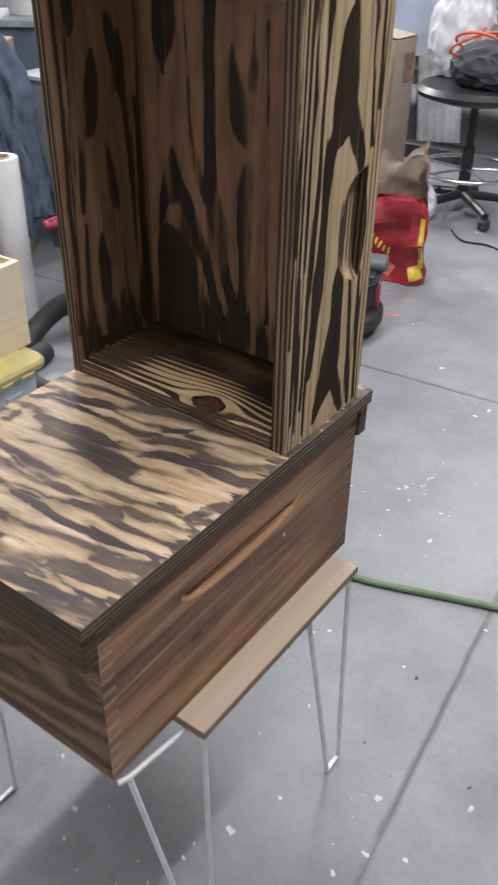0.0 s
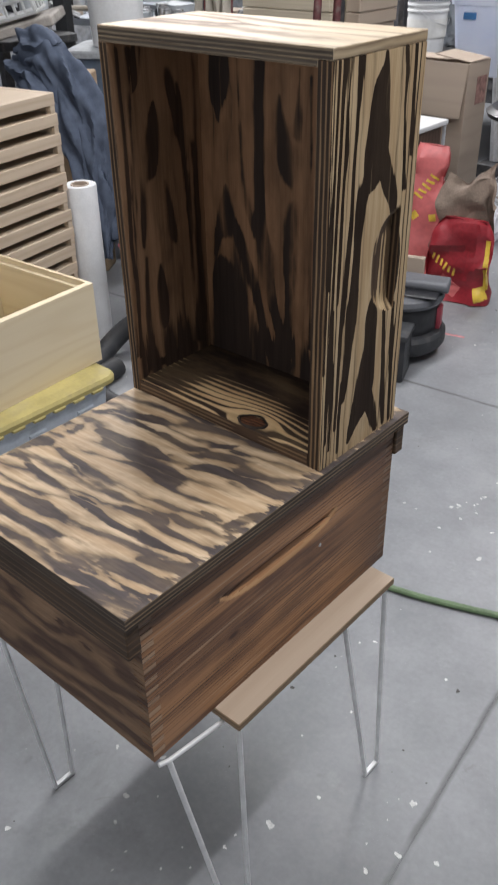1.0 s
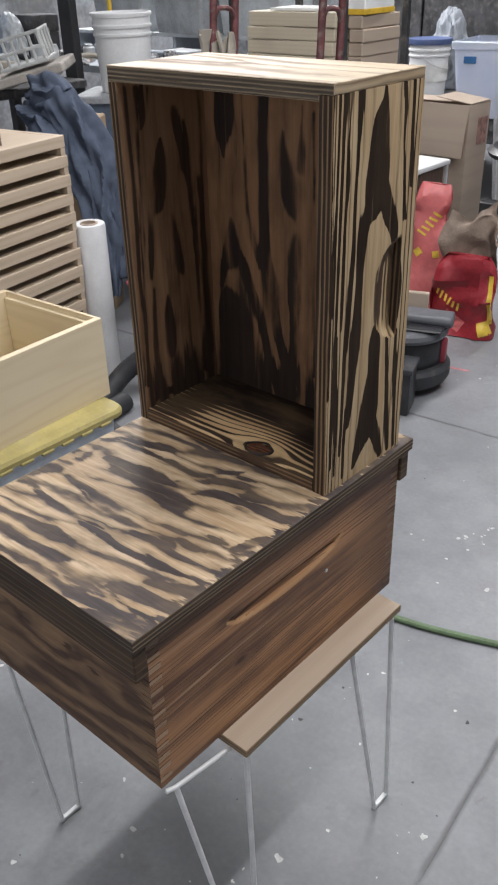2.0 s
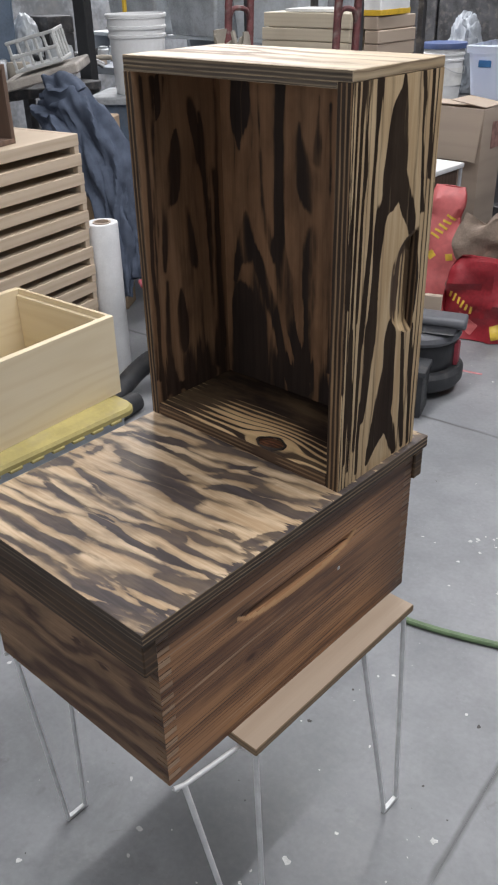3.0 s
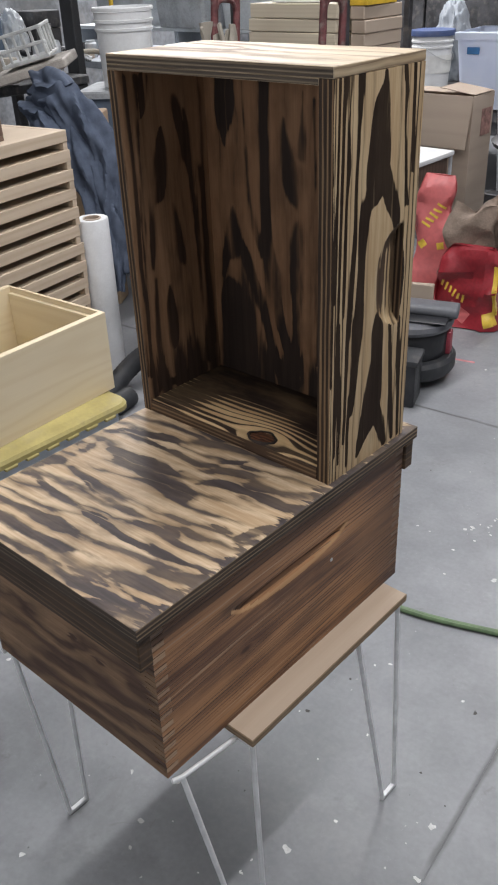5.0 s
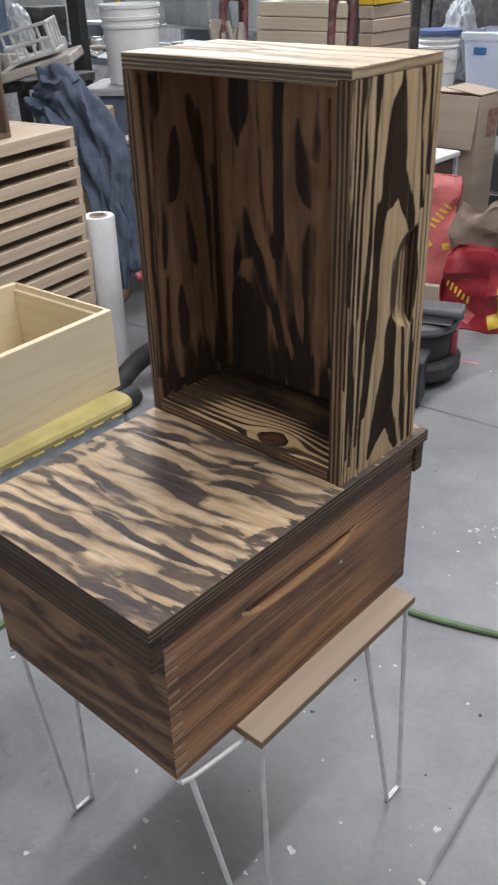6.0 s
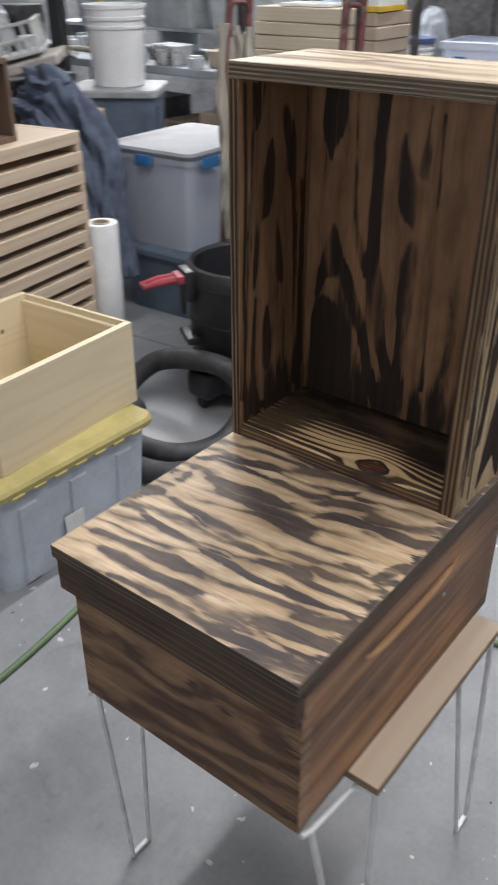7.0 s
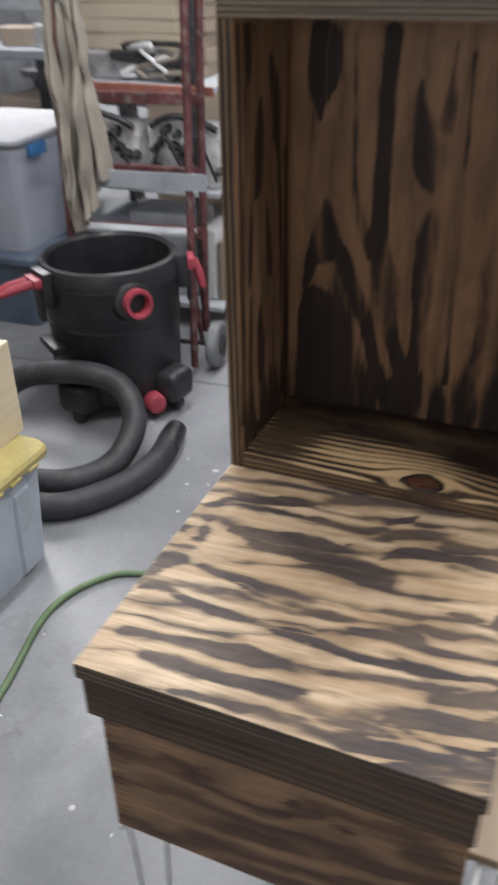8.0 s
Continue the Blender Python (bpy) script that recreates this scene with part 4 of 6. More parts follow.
FRAME_EDGE = burnt_wood("torched_rim", 2, 0, rings=300, wander=2.6, wave=1.4, bias=0.26, seed=15.0, patch=0.35, pale=(0.42, 0.28, 0.16), honey=(0.27, 0.165, 0.09), char=(0.03, 0.02, 0.015), soft=0.24, ember=0.9)
for board in (right, left):
    board.data.materials.append(FRAME_EDGE)
    for face in board.data.polygons:
        if face.normal.y < -0.8:
            face.material_index = len(board.data.materials) - 1
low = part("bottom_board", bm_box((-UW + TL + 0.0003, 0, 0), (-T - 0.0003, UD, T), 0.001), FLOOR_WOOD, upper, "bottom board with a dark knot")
high = part("top_board", bm_join(bm_box((-UW, 0.0, UH - 0.012), (0, UD, UH), 0.0008), bm_box((-UW, 0.0002, UH - T), (-T - 0.0003, UD - 0.0002, UH - 0.0121), 0.0005)), TOP_WOOD, upper, "pale top board with light scorching")
for board in (low, high):
    board.data.materials.append(EDGE_LOW if board is low else EDGE_X)
    for face in board.data.polygons:
        if face.normal.y < -0.8:
            face.material_index = 1
high.data.materials.append(TOP_END)
for face in high.data.polygons:
    if abs(face.normal.x) > 0.8:
        face.material_index = 2
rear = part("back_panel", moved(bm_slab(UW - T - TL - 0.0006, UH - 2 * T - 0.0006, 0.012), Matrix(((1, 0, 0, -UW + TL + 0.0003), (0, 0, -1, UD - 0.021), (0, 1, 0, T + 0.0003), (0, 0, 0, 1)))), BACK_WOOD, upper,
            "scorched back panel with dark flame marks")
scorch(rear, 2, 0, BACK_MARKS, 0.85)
part("knot", moved(crumple(bm_lathe([(0, 0.0014), (0.006, 0.0016), (0.010, 0.0012), (0.016, 0.0010), (0.019, 0.0003)], 40, 1.1, 0.72), 0.0016, 0.008), Matrix.Translation((-0.127, 0.0155, T))),
     burnt_wood("knot_wood", 0, 1, rings=300, wander=3, wave=5, stretch=1.0, bias=0.12, seed=21.0, pale=(0.20, 0.085, 0.040), honey=(0.13, 0.05, 0.024), char=(0.03, 0.014, 0.010), soft=0.3), upper, "reddish dark knot")

part("knot_ring", moved(crumple(bm_lathe([(0.0165, 0.0006), (0.0172, 0.0024), (0.0195, 0.0026), (0.0212, 0.0006)], 40, 1.15, 0.75), 0.0022, 0.012), Matrix.Translation((-0.127, 0.0155, T))),
     plain("charred_knot_rim", (0.030, 0.018, 0.012), 0.7, 0, 0.3, 60), upper, "charred rim round the knot")


# ---- grey tote with the yellow lid, pale box on it ----
def tote(name, at, rz, sx, sy, h, body, lid_mat, label, ribs=3, lid_h=0.032, taper=0.035, thing_category="storage tote"):
    """A ribbed, tapered tote with a lipped lid; sx, sy: lid size; origin at the middle of its base."""
    t = thing(name, at, rz, label, thing_category)
    bx, by, z1 = sx / 2 - taper, sy / 2 - taper, h - lid_h
    tx, ty = sx / 2 - 0.018, sy / 2 - 0.018
    part("body", bm_loft([round_rect(-bx, bx, -by, by, 0.0, 0.03), round_rect(-bx * 0.2 - tx * 0.8, bx * 0.2 + tx * 0.8, -by * 0.2 - ty * 0.8, by * 0.2 + ty * 0.8, z1 * 0.8, 0.035),
                          round_rect(-tx, tx, -ty, ty, z1, 0.035)]), body, t)
    for k in range(ribs):
        for s in (-1, 1):
            y = (k + 0.5) / ribs * 2 * by - by
            d = by * 0.13
            rib = bm_loft([[(s * (bx - 0.004), y - d, 0.012), (s * (bx - 0.004), y + d, 0.012), (s * (bx + 0.010), y + d * 0.8, 0.012), (s * (bx + 0.010), y - d * 0.8, 0.012)],
                           [(s * (tx - 0.010), y - d, z1 - 0.045), (s * (tx - 0.010), y + d, z1 - 0.045), (s * (tx + 0.004), y + d * 0.8, z1 - 0.05), (s * (tx + 0.004), y - d * 0.8, z1 - 0.05)]])
            part("rib", rib, body, t)
    a, b = sx / 2, sy / 2
    part("lid", bm_loft([round_rect(-a, a, -b, b, h - lid_h, 0.04), round_rect(-a, a, -b, b, h - 0.012, 0.04), round_rect(-a + 0.006, a - 0.006, -b + 0.006, b - 0.006, h - 0.004, 0.036),
                         round_rect(-a + 0.03, a - 0.03, -b + 0.03, b - 0.03, h - 0.003, 0.03), round_rect(-a + 0.036, a - 0.036, -b + 0.036, b - 0.036, h, 0.03)]), lid_mat, t)
    return t


TOTE_GREY = plain("pale_blue_grey_plastic", (0.50, 0.55, 0.62), 0.45, 0, 0.08, 7, grime=0.15)
grey_tote = tote("storage_tote", (-1.385, 0.575, 0), 0.0, 0.70, 0.53, 0.302, TOTE_GREY, YELLOW, "grey plastic storage tote with a yellow lid, on the floor", 3, 0.024)
for k in range(-3, 4):
    part("lid_tab", bm_box((0.33, k * 0.062 - 0.018, 0.270), (0.353, k * 0.062 + 0.018, 0.279), 0.002), YELLOW, grey_tote)
sticker = part("label", bm_box((0.3316, -0.055, 0.072), (0.3332, 0.004, 0.138), 0.0005), PAPER, grey_tote, "blank white paper label")
part("logo", bm_box((0.3292, -0.058, 0.050), (0.3306, -0.036, 0.066), 0.0003), BLACK, grey_tote, "small dark printed mark")

pine_box = thing("pine_hive_box", (-1.105, 0.625, 0.302), 4.0, "new unburnt pine hive box, open on top, on the tote", "hive box")
BX, BY, BH = 0.40, 0.46, 0.221
part("side_board", bm_box((-0.019, -BY / 2, 0), (0, BY / 2, BH), 0.001), PINE_Y, pine_box)
part("side_board", bm_box((-BX, -BY / 2, 0), (-BX + 0.019, BY / 2, BH), 0.001), PINE_Y, pine_box)
for y in (-BY / 2, BY / 2 - 0.019):
    s = 1 if y > 0 else -1
    part("end_board", bm_join(bm_box((-BX + 0.0195, y, 0), (-0.0195, y + 0.019, BH - 0.016), 0.001),
                              bm_box((-BX + 0.0195, y + (0.010 if s > 0 else 0), BH - 0.0155), (-0.0195, y + (0.019 if s > 0 else 0.009), BH), 0.0005)), PINE_X, pine_box, "end board with a frame rest cut along its top")
part("knot", moved(bm_lathe([(0, 0.001), (0.005, 0.0008), (0.007, 0)], 12, 1, 0.7), Matrix.Translation((-BX + 0.0192, 0.13, 0.14)) @ Matrix.Rotation(radians(90), 4, "Y")), BROWN_BOX, pine_box)

# ---- stack of bottom boards ----
SX, SY, PITCH, LAYERS = 0.40, 0.56, 0.0585, 15
STACK = pose(-1.655, 1.209, 0, 0, 0, 10)


def bottom_board():
    t = thing("hive_bottom_board", label="unpainted pine hive bottom board lying in a tall stack", category="bottom board", group="stack of bottom boards")
    part("deck", bm_box((-SX + 0.02, -SY, 0.046), (-0.0205, -0.0205, 0.0575), 0.001), SLAT, t)
    part("front_rail", bm_box((-0.02, -SY, 0.0235), (0.0, 0.0, 0.0583), 0.0015), SLAT, t)
    part("back_rail", bm_box((-SX, -SY, 0.0), (-SX + 0.0195, 0.0, 0.0583), 0.0015), SLAT, t)
    part("end_rail", bm_box((-SX + 0.02, -0.02, 0.0), (-0.0205, 0.0, 0.0583), 0.0015), SLAT, t)
    part("corner_block", bm_box((-0.02, -0.02, 0.0), (-0.002, -0.001, 0.0232), 0.001), SLAT, t)
    return t


one = bottom_board()
one.matrix_world = STACK
for k in range(1, LAYERS):
    copy_thing(one, STACK @ pose(random.uniform(-0.004, 0.004), random.uniform(-0.005, 0.005), k * PITCH, 0, 0, random.uniform(-0.5, 0.5)))
ZS = LAYERS * PITCH

brown = thing("small_wooden_box", tuple(STACK @ Vector((-0.05, -0.21, ZS))), 10.0, "small dark brown wooden box open at the side, on the stack", "box")
for lo, hi in (((-0.30, -0.30, 0), (0, 0, 0.014)), ((-0.30, -0.30, 0.196), (0, 0, 0.21)), ((-0.30, -0.014, 0.0142), (0, 0, 0.1958)), ((-0.30, -0.30, 0.0142), (0, -0.286, 0.1958)), ((-0.30, -0.2858, 0.0142), (-0.288, -0.0142, 0.1958))):
    part("panel", bm_box(lo, hi, 0.001), BROWN_BOX, brown)

roll = thing("plastic_roll", (-1.672, 1.272, 0), 0, "tall roll of white plastic sheeting standing on end", "roll")
part("sheet", bm_lathe([(0.030, 0.0), (0.052, 0.0), (0.053, 0.01), (0.0525, 0.3), (0.053, 0.585), (0.051, 0.589), (0.030, 0.588), (0.030, 0.0)], 40), plain("white_sheeting", (0.66, 0.67, 0.69), 0.45, 0, 0.06, 14), roll)
part("core", bm_lathe([(0.024, 0.0), (0.0295, 0.0), (0.0295, 0.591), (0.024, 0.591), (0.024, 0.0)], 32), CARD, roll, "cardboard core")

# ---- white bucket on blue-grey tote ----
base_tote = tote("storage_tote", (-2.745, 2.41, 0), 34.0, 0.42, 0.38, 0.80, BLUE_GREY, GREY_TUB, "tall dark blue-grey tote with a pale grey lid", 2, 0.035, 0.045)


def bucket(name, at, label, body=WHITE_PLASTIC, lid=None, scale=1.0):
    t = thing(name, at, 0, label, "bucket")
    s = scale
    wall = [(0, 0.0), (0.126, 0.0), (0.130, 0.004), (0.142, 0.262), (0.149, 0.264), (0.150, 0.275), (0.144, 0.279), (0.1445, 0.300), (0.152, 0.302), (0.153, 0.314), (0.1465, 0.318), (0.1475, 0.351), (0.1435, 0.352), (0.138, 0.262), (0.124, 0.010), (0, 0.008)]
    part("pail", bm_lathe([(r * s, z * s) for r, z in wall], 48), body, t)
    part("rim", bm_lathe([(r * s, z * s) for r, z in ((0.1440, 0.3525), (0.1548, 0.3535), (0.156, 0.357), (0.156, 0.367), (0.153, 0.3705), (0.1465, 0.3705), (0.1440, 0.3525))], 48), body, t)
    if not lid:
        return t
    ends = [Vector((0, 0.157 * s, 0.29 * s)), Vector((0.155 * s, 0, 0.18 * s)), Vector((0, -0.157 * s, 0.29 * s))]
    part("bail", bm_tube(smooth_path([ends[0], (0.11 * s, 0.115 * s, 0.215 * s), ends[1], (0.11 * s, -0.115 * s, 0.215 * s), ends[2]], 6), 0.002, 6), ZINC, t, "thin wire bail")
    if lid:
        part("lid", bm_lathe([(0, 0.378 * s), (0.140 * s, 0.378 * s), (0.160 * s, 0.382 * s), (0.163 * s, 0.372 * s), (0.160 * s, 0.345 * s), (0.158 * s, 0.345 * s)], 48), lid, t, "blue snap-on lid")
    return t


bucket("bucket", (-2.725, 2.40, 0.80), "white plastic bucket without a lid, standing on a tote", scale=0.9)

# ---- trousers slung over a tall carton
single("tall_carton", bm_box((-0.15, -0.06, 0), (0.085, 0.06, 0.80), 0.006), plain("tan_cardboard", (0.40, 0.29, 0.19), 0.85, 0, 0.14, 6, grime=0.1), (-2.33, 1.80, 0), 33.0, "tall tan cardboard carton under slung trousers", "carton")


def bm_garment(path, wide, deep, seed, n=56, steps=14):
    """A limp cloth tube along path, flattened to wide by deep at each point, with slanting folds and creases."""
    pts = smooth_path(path, steps)
    w, d = smooth_path([(a, 0, 0) for a in wide], steps), smooth_path([(a, 0, 0) for a in deep], steps)
    across0, loops = Vector((0.80, 0.60, 0.0)), []
    for i, p in enumerate(pts):
        ahead = (pts[min(i + 1, len(pts) - 1)] - pts[max(i - 1, 0)]).normalized()
        side = (Vector((0.30, 0.24, 0.92)) if abs(ahead.z) < 0.4 else across0)
        side = (side.lerp(across0, min(1.0, abs(ahead.z) * 1.3)) - ahead * side.dot(ahead)).normalized()
        out = ahead.cross(side)
        f, ring = i / len(pts), []
        for k in range(n):
            a = 2 * math.pi * k / n
            c, s_ = math.cos(a), math.sin(a)
            q = Vector((c * 1.3, s_ * 0.7, f * 5.0 + seed))
            slant = abs(noise.noise(Vector((c * 1.5 + f * 6.0, s_ * 1.0, f * 3.0 + seed)))) * 0.050
            fold = 0.045 * noise.noise(q * 1.2) - slant + 0.007 * noise.noise(q * 3.5) + 0.006 * math.sin(a * 4 + f * 15 + seed)
            ring.append(p + side * (c * (w[i].x + fold * 0.8)) + out * (s_ * (d[i].x + fold)) + ahead * 0.02 * noise.noise(q * 3.0))
        loops.append(ring)
    return bm_loft(loops)


trousers = thing("jeans", (0, 0, 0), 0, "crumpled blue denim trousers slung over a tall carton", "clothing")
LEG_A = ((-2.60, 1.77, 0.855), (-2.48, 1.74, 0.870), (-2.34, 1.70, 0.865), (-2.24, 1.70, 0.785), (-2.15, 1.71, 0.65), (-2.10, 1.71, 0.51), (-2.055, 1.70, 0.36), (-2.01, 1.68, 0.22))
LEG_B = ((-2.62, 1.74, 0.80), (-2.50, 1.70, 0.81), (-2.38, 1.66, 0.80), (-2.26, 1.66, 0.72), (-2.18, 1.67, 0.58), (-2.12, 1.67, 0.44), (-2.06, 1.66, 0.30), (-2.02, 1.63, 0.16))
part("trouser_leg", bm_garment(LEG_A, (0.06, 0.09, 0.09, 0.085, 0.085, 0.08, 0.07, 0.05), (0.04, 0.07, 0.075, 0.06, 0.05, 0.05, 0.04, 0.03), 1.0), DENIM, trousers, "", 60)
part("trouser_leg", bm_garment(LEG_B, (0.05, 0.075, 0.08, 0.075, 0.075, 0.07, 0.06, 0.04), (0.04, 0.06, 0.06, 0.05, 0.045, 0.045, 0.04, 0.03), 6.3), DENIM, trousers, "", 60)

# ---- clear bin on an added low tote ----
# added stand for the bin, dark in place of the shaded floor there
tote("storage_tote", (-2.06, 2.15, 0), 3.0, 0.42, 0.56, 0.28, BLUE_GREY, BLUE_GREY, "low dark blue-grey tote added as a stand under the clear bin", 2)
bin_ = thing("clear_bin", (-2.065, 2.14, 0.28), 3.0, "cloudy clear plastic bin with a white lid and blue latches", "storage bin")
bx, by = 0.16, 0.215
loops = [round_rect(-bx, bx, -by, by, 0.0, 0.03), round_rect(-bx - 0.055, bx + 0.055, -by - 0.055, by + 0.055, 0.36, 0.035)]
inner = [round_rect(-bx - 0.052, bx + 0.052, -by - 0.052, by + 0.052, 0.36, 0.033), round_rect(-bx + 0.003, bx - 0.003, -by + 0.003, by - 0.003, 0.004, 0.028)]
part("tub", bm_loft(loops + inner, True, True), CLEAR, bin_)
part("lid", bm_loft([round_rect(-bx - 0.065, bx + 0.065, -by - 0.065, by + 0.065, 0.372, 0.04), round_rect(-bx - 0.07, bx + 0.07, -by - 0.07, by + 0.07, 0.388, 0.04), round_rect(-bx - 0.06, bx + 0.06, -by - 0.06, by + 0.06, 0.398, 0.035),
                     round_rect(-bx - 0.04, bx + 0.04, -by - 0.04, by + 0.04, 0.392, 0.03)], True, True), plain("dusty_clear_lid", (0.25, 0.26, 0.29), 0.5, 0, 0.08, 8, grime=0.2), bin_, "dusty translucent lid")
part("rim", bm_loft([round_rect(-bx - 0.06, bx + 0.06, -by - 0.06, by + 0.06, 0.350, 0.038), round_rect(-bx - 0.064, bx + 0.064, -by - 0.064, by + 0.064, 0.371, 0.04), round_rect(-bx - 0.05, bx + 0.05, -by - 0.05, by + 0.05, 0.371, 0.032), round_rect(-bx - 0.05, bx + 0.05, -by - 0.05, by + 0.05, 0.350, 0.032)], False, False), CLEAR, bin_)
part("latch", bm_box((-0.04, -by - 0.080, 0.335), (0.04, -by - 0.066, 0.376), 0.004, 2), BLUE, bin_, "blue latch")
part("latch", bm_box((bx + 0.066, -0.215, 0.335), (bx + 0.080, -0.115, 0.376), 0.004, 2), BLUE, bin_, "blue latch")
single("folded_cloth", crumple(bm_box((-0.11, -0.18, 0.0), (0.11, 0.18, 0.13), 0.03, 3), 0.012, 0.06), plain("pale_blue_cloth", (0.40, 0.45, 0.55), 0.9, 0, 0.15, 8), (-2.035, 2.14, 0.290), 3.0, "pale folded cloth lying inside the clear bin", "cloth")

# ---- workshop vacuum ----
RED_DULL = plain("dull_red_plastic", (0.35, 0.048, 0.072), 0.5, 0, 0.15, 9, grime=0.1)
VX, VY = -1.314, 1.575
vac = thing("shop_vacuum", (VX, VY, 0), -35.0, "black workshop vacuum tank without its lid, red fittings", "vacuum cleaner")
vac.matrix_world = pose(VX, VY, 0, 0, 0, -35) @ Matrix.Scale(1.04, 4)
part("tank", bm_lathe([(0, 0.055), (0.172, 0.045), (0.180, 0.055), (0.184, 0.09), (0.189, 0.25), (0.191, 0.255), (0.193, 0.33), (0.198, 0.385), (0.200, 0.395), (0.200, 0.425), (0.193, 0.445), (0.184, 0.450), (0.174, 0.440), (0.166, 0.33), (0.158, 0.10), (0, 0.08)], 56), BLACK, vac)
part("base", bm_lathe([(0, 0.035), (0.155, 0.035), (0.172, 0.045), (0.172, 0.075), (0.160, 0.088)], 48), BLACK, vac)
port = part("inlet", moved(bm_lathe([(0.027, -0.02), (0.038, -0.02), (0.041, 0.020), (0.039, 0.028), (0.030, 0.028), (0.026, 0.018), (0.026, -0.02)], 32), Matrix.Translation((0.206, -0.02, 0.368)) @ Matrix.Rotation(radians(84), 4, "Y")), RED_DULL, vac, "red hose inlet ring")
part("inlet_boss", bm_lathe([(0, -0.02), (0.062, -0.02), (0.056, 0.012), (0.046, 0.020), (0.036, 0.021), (0, 0.021)], 28), BLACK, vac).matrix_basis = Matrix.Translation((0.188, -0.02, 0.368)) @ Matrix.Rotation(radians(84), 4, "Y")
for a, far in ((62, 0), (-85, 1)):
    m = Matrix.Rotation(radians(a), 4, "Z")
    part("latch_bracket", moved(bm_box((0.190, -0.042, 0.345), (0.222, 0.042, 0.442), 0.008, 2), m), BLACK, vac)
    part("bracket_rib", moved(bm_box((0.215, -0.020, 0.30), (0.229, 0.020, 0.40), 0.006, 2), m), BLACK, vac)
    if far:
        lever = bm_join(bm_box((0.214, -0.034, 0.402), (0.245, 0.034, 0.428), 0.006, 2), *(bm_tube([(0.235, y, 0.414), (0.29, y - 0.012, 0.406), (0.335, y - 0.026, 0.392)], [0.012, 0.012, 0.008], 10) for y in (-0.020, 0.014)), bm_tube([(0.335, -0.052, 0.392), (0.335, -0.008, 0.392)], 0.008, 8))
    else:
        lever = bm_join(bm_box((0.214, -0.034, 0.395), (0.240, 0.034, 0.430), 0.006, 2), bm_tube([(0.236, 0, 0.418), (0.252, -0.006, 0.38), (0.262, -0.012, 0.335)], [0.014, 0.014, 0.009], 10))
    part("latch", moved(lever, m), RED_DULL, vac, "dull red flip latch")
for a in (25, -60, 115, 205):
    m = Matrix.Rotation(radians(a), 4, "Z")
    foot = part("caster_arm", moved(bm_box((0.13, -0.052, 0.042), (0.245, 0.052, 0.135), 0.030, 4), m), BLACK, vac)
    part("caster", moved(bm_lathe([(0, -0.014), (0.020, -0.014), (0.026, -0.009), (0.026, 0.009), (0.020, 0.014), (0, 0.014)], 20), m @ Matrix.Translation((0.205, 0, 0.0265)) @ Matrix.Rotation(radians(90), 4, "X")), RUBBER, foot)
part("drain_cap", moved(bm_lathe([(0, 0.03), (0.026, 0.028), (0.030, 0.02), (0.030, -0.01), (0, -0.01)], 24), Matrix.Translation((0.196, 0.012, 0.052)) @ Matrix.Rotation(radians(90), 4, "Y")), RED_DULL, vac, "red drain cap")
for k in range(2):
    part("band", bm_lathe([(0.188 + k * 0.008, 0.27 + 0.12 * k), (0.194 + k * 0.008, 0.272 + 0.12 * k), (0.194 + k * 0.008, 0.279 + 0.12 * k), (0.188 + k * 0.008, 0.281 + 0.12 * k)], 48), BLACK, vac)
part("side_grip", bm_box((-0.06, -0.218, 0.20), (0.06, -0.172, 0.225), 0.008, 2), BLACK, vac)

hose_path = [(-1.31, 1.335, 0.185), (-1.18, 1.345, 0.165), (-1.095, 1.28, 0.105), (-1.085, 1.15, 0.045), (-1.16, 1.03, 0.035), (-1.32, 1.00, 0.035), (-1.47, 1.07, 0.035), (-1.55, 1.20, 0.06), (-1.50, 1.31, 0.14)]
second = [(-1.47, 1.18, 0.034), (-1.42, 0.99, 0.034), (-1.28, 0.915, 0.034), (-1.12, 0.93, 0.034), (-1.02, 1.06, 0.034), (-0.99, 1.20, 0.034), (-1.005, 1.31, 0.034)]
vac_hose = thing("vacuum_hose", (-1.2, 1.1, 0), 0, "coiled black corrugated vacuum hose on the floor", "hose")
off = Vector((1.2, -1.1, 0))
part("coil", bm_tube([p + off for p in smooth_path(hose_path, 22, True)], 0.034, 14, True, ridge=0.04), RUBBER, vac_hose)
part("coil", bm_tube([p + off for p in smooth_path(second, 22)], 0.034, 14, ridge=0.04), RUBBER, vac_hose)
part("cuff", bm_tube([Vector(p) + off for p in ((-0.995, 1.27, 0.034), (-1.005, 1.31, 0.034), (-1.012, 1.345, 0.035), (-1.018, 1.375, 0.035))], [0.034, 0.035, 0.034, 0.031], 18), BLACK, vac_hose, "smooth plastic end cuff")

# ---- hand truck with hanging canvas ----
TX, TY, XL, XR, XD = -1.314, 1.725, -0.228, 0.174, 0.126
truck = thing("hand_truck", (TX, TY, 0), 0, "worn red steel hand truck leaning back on the shelf", "hand truck")
truck.matrix_world = pose(TX, TY, 0, -4.3, 0, 8)
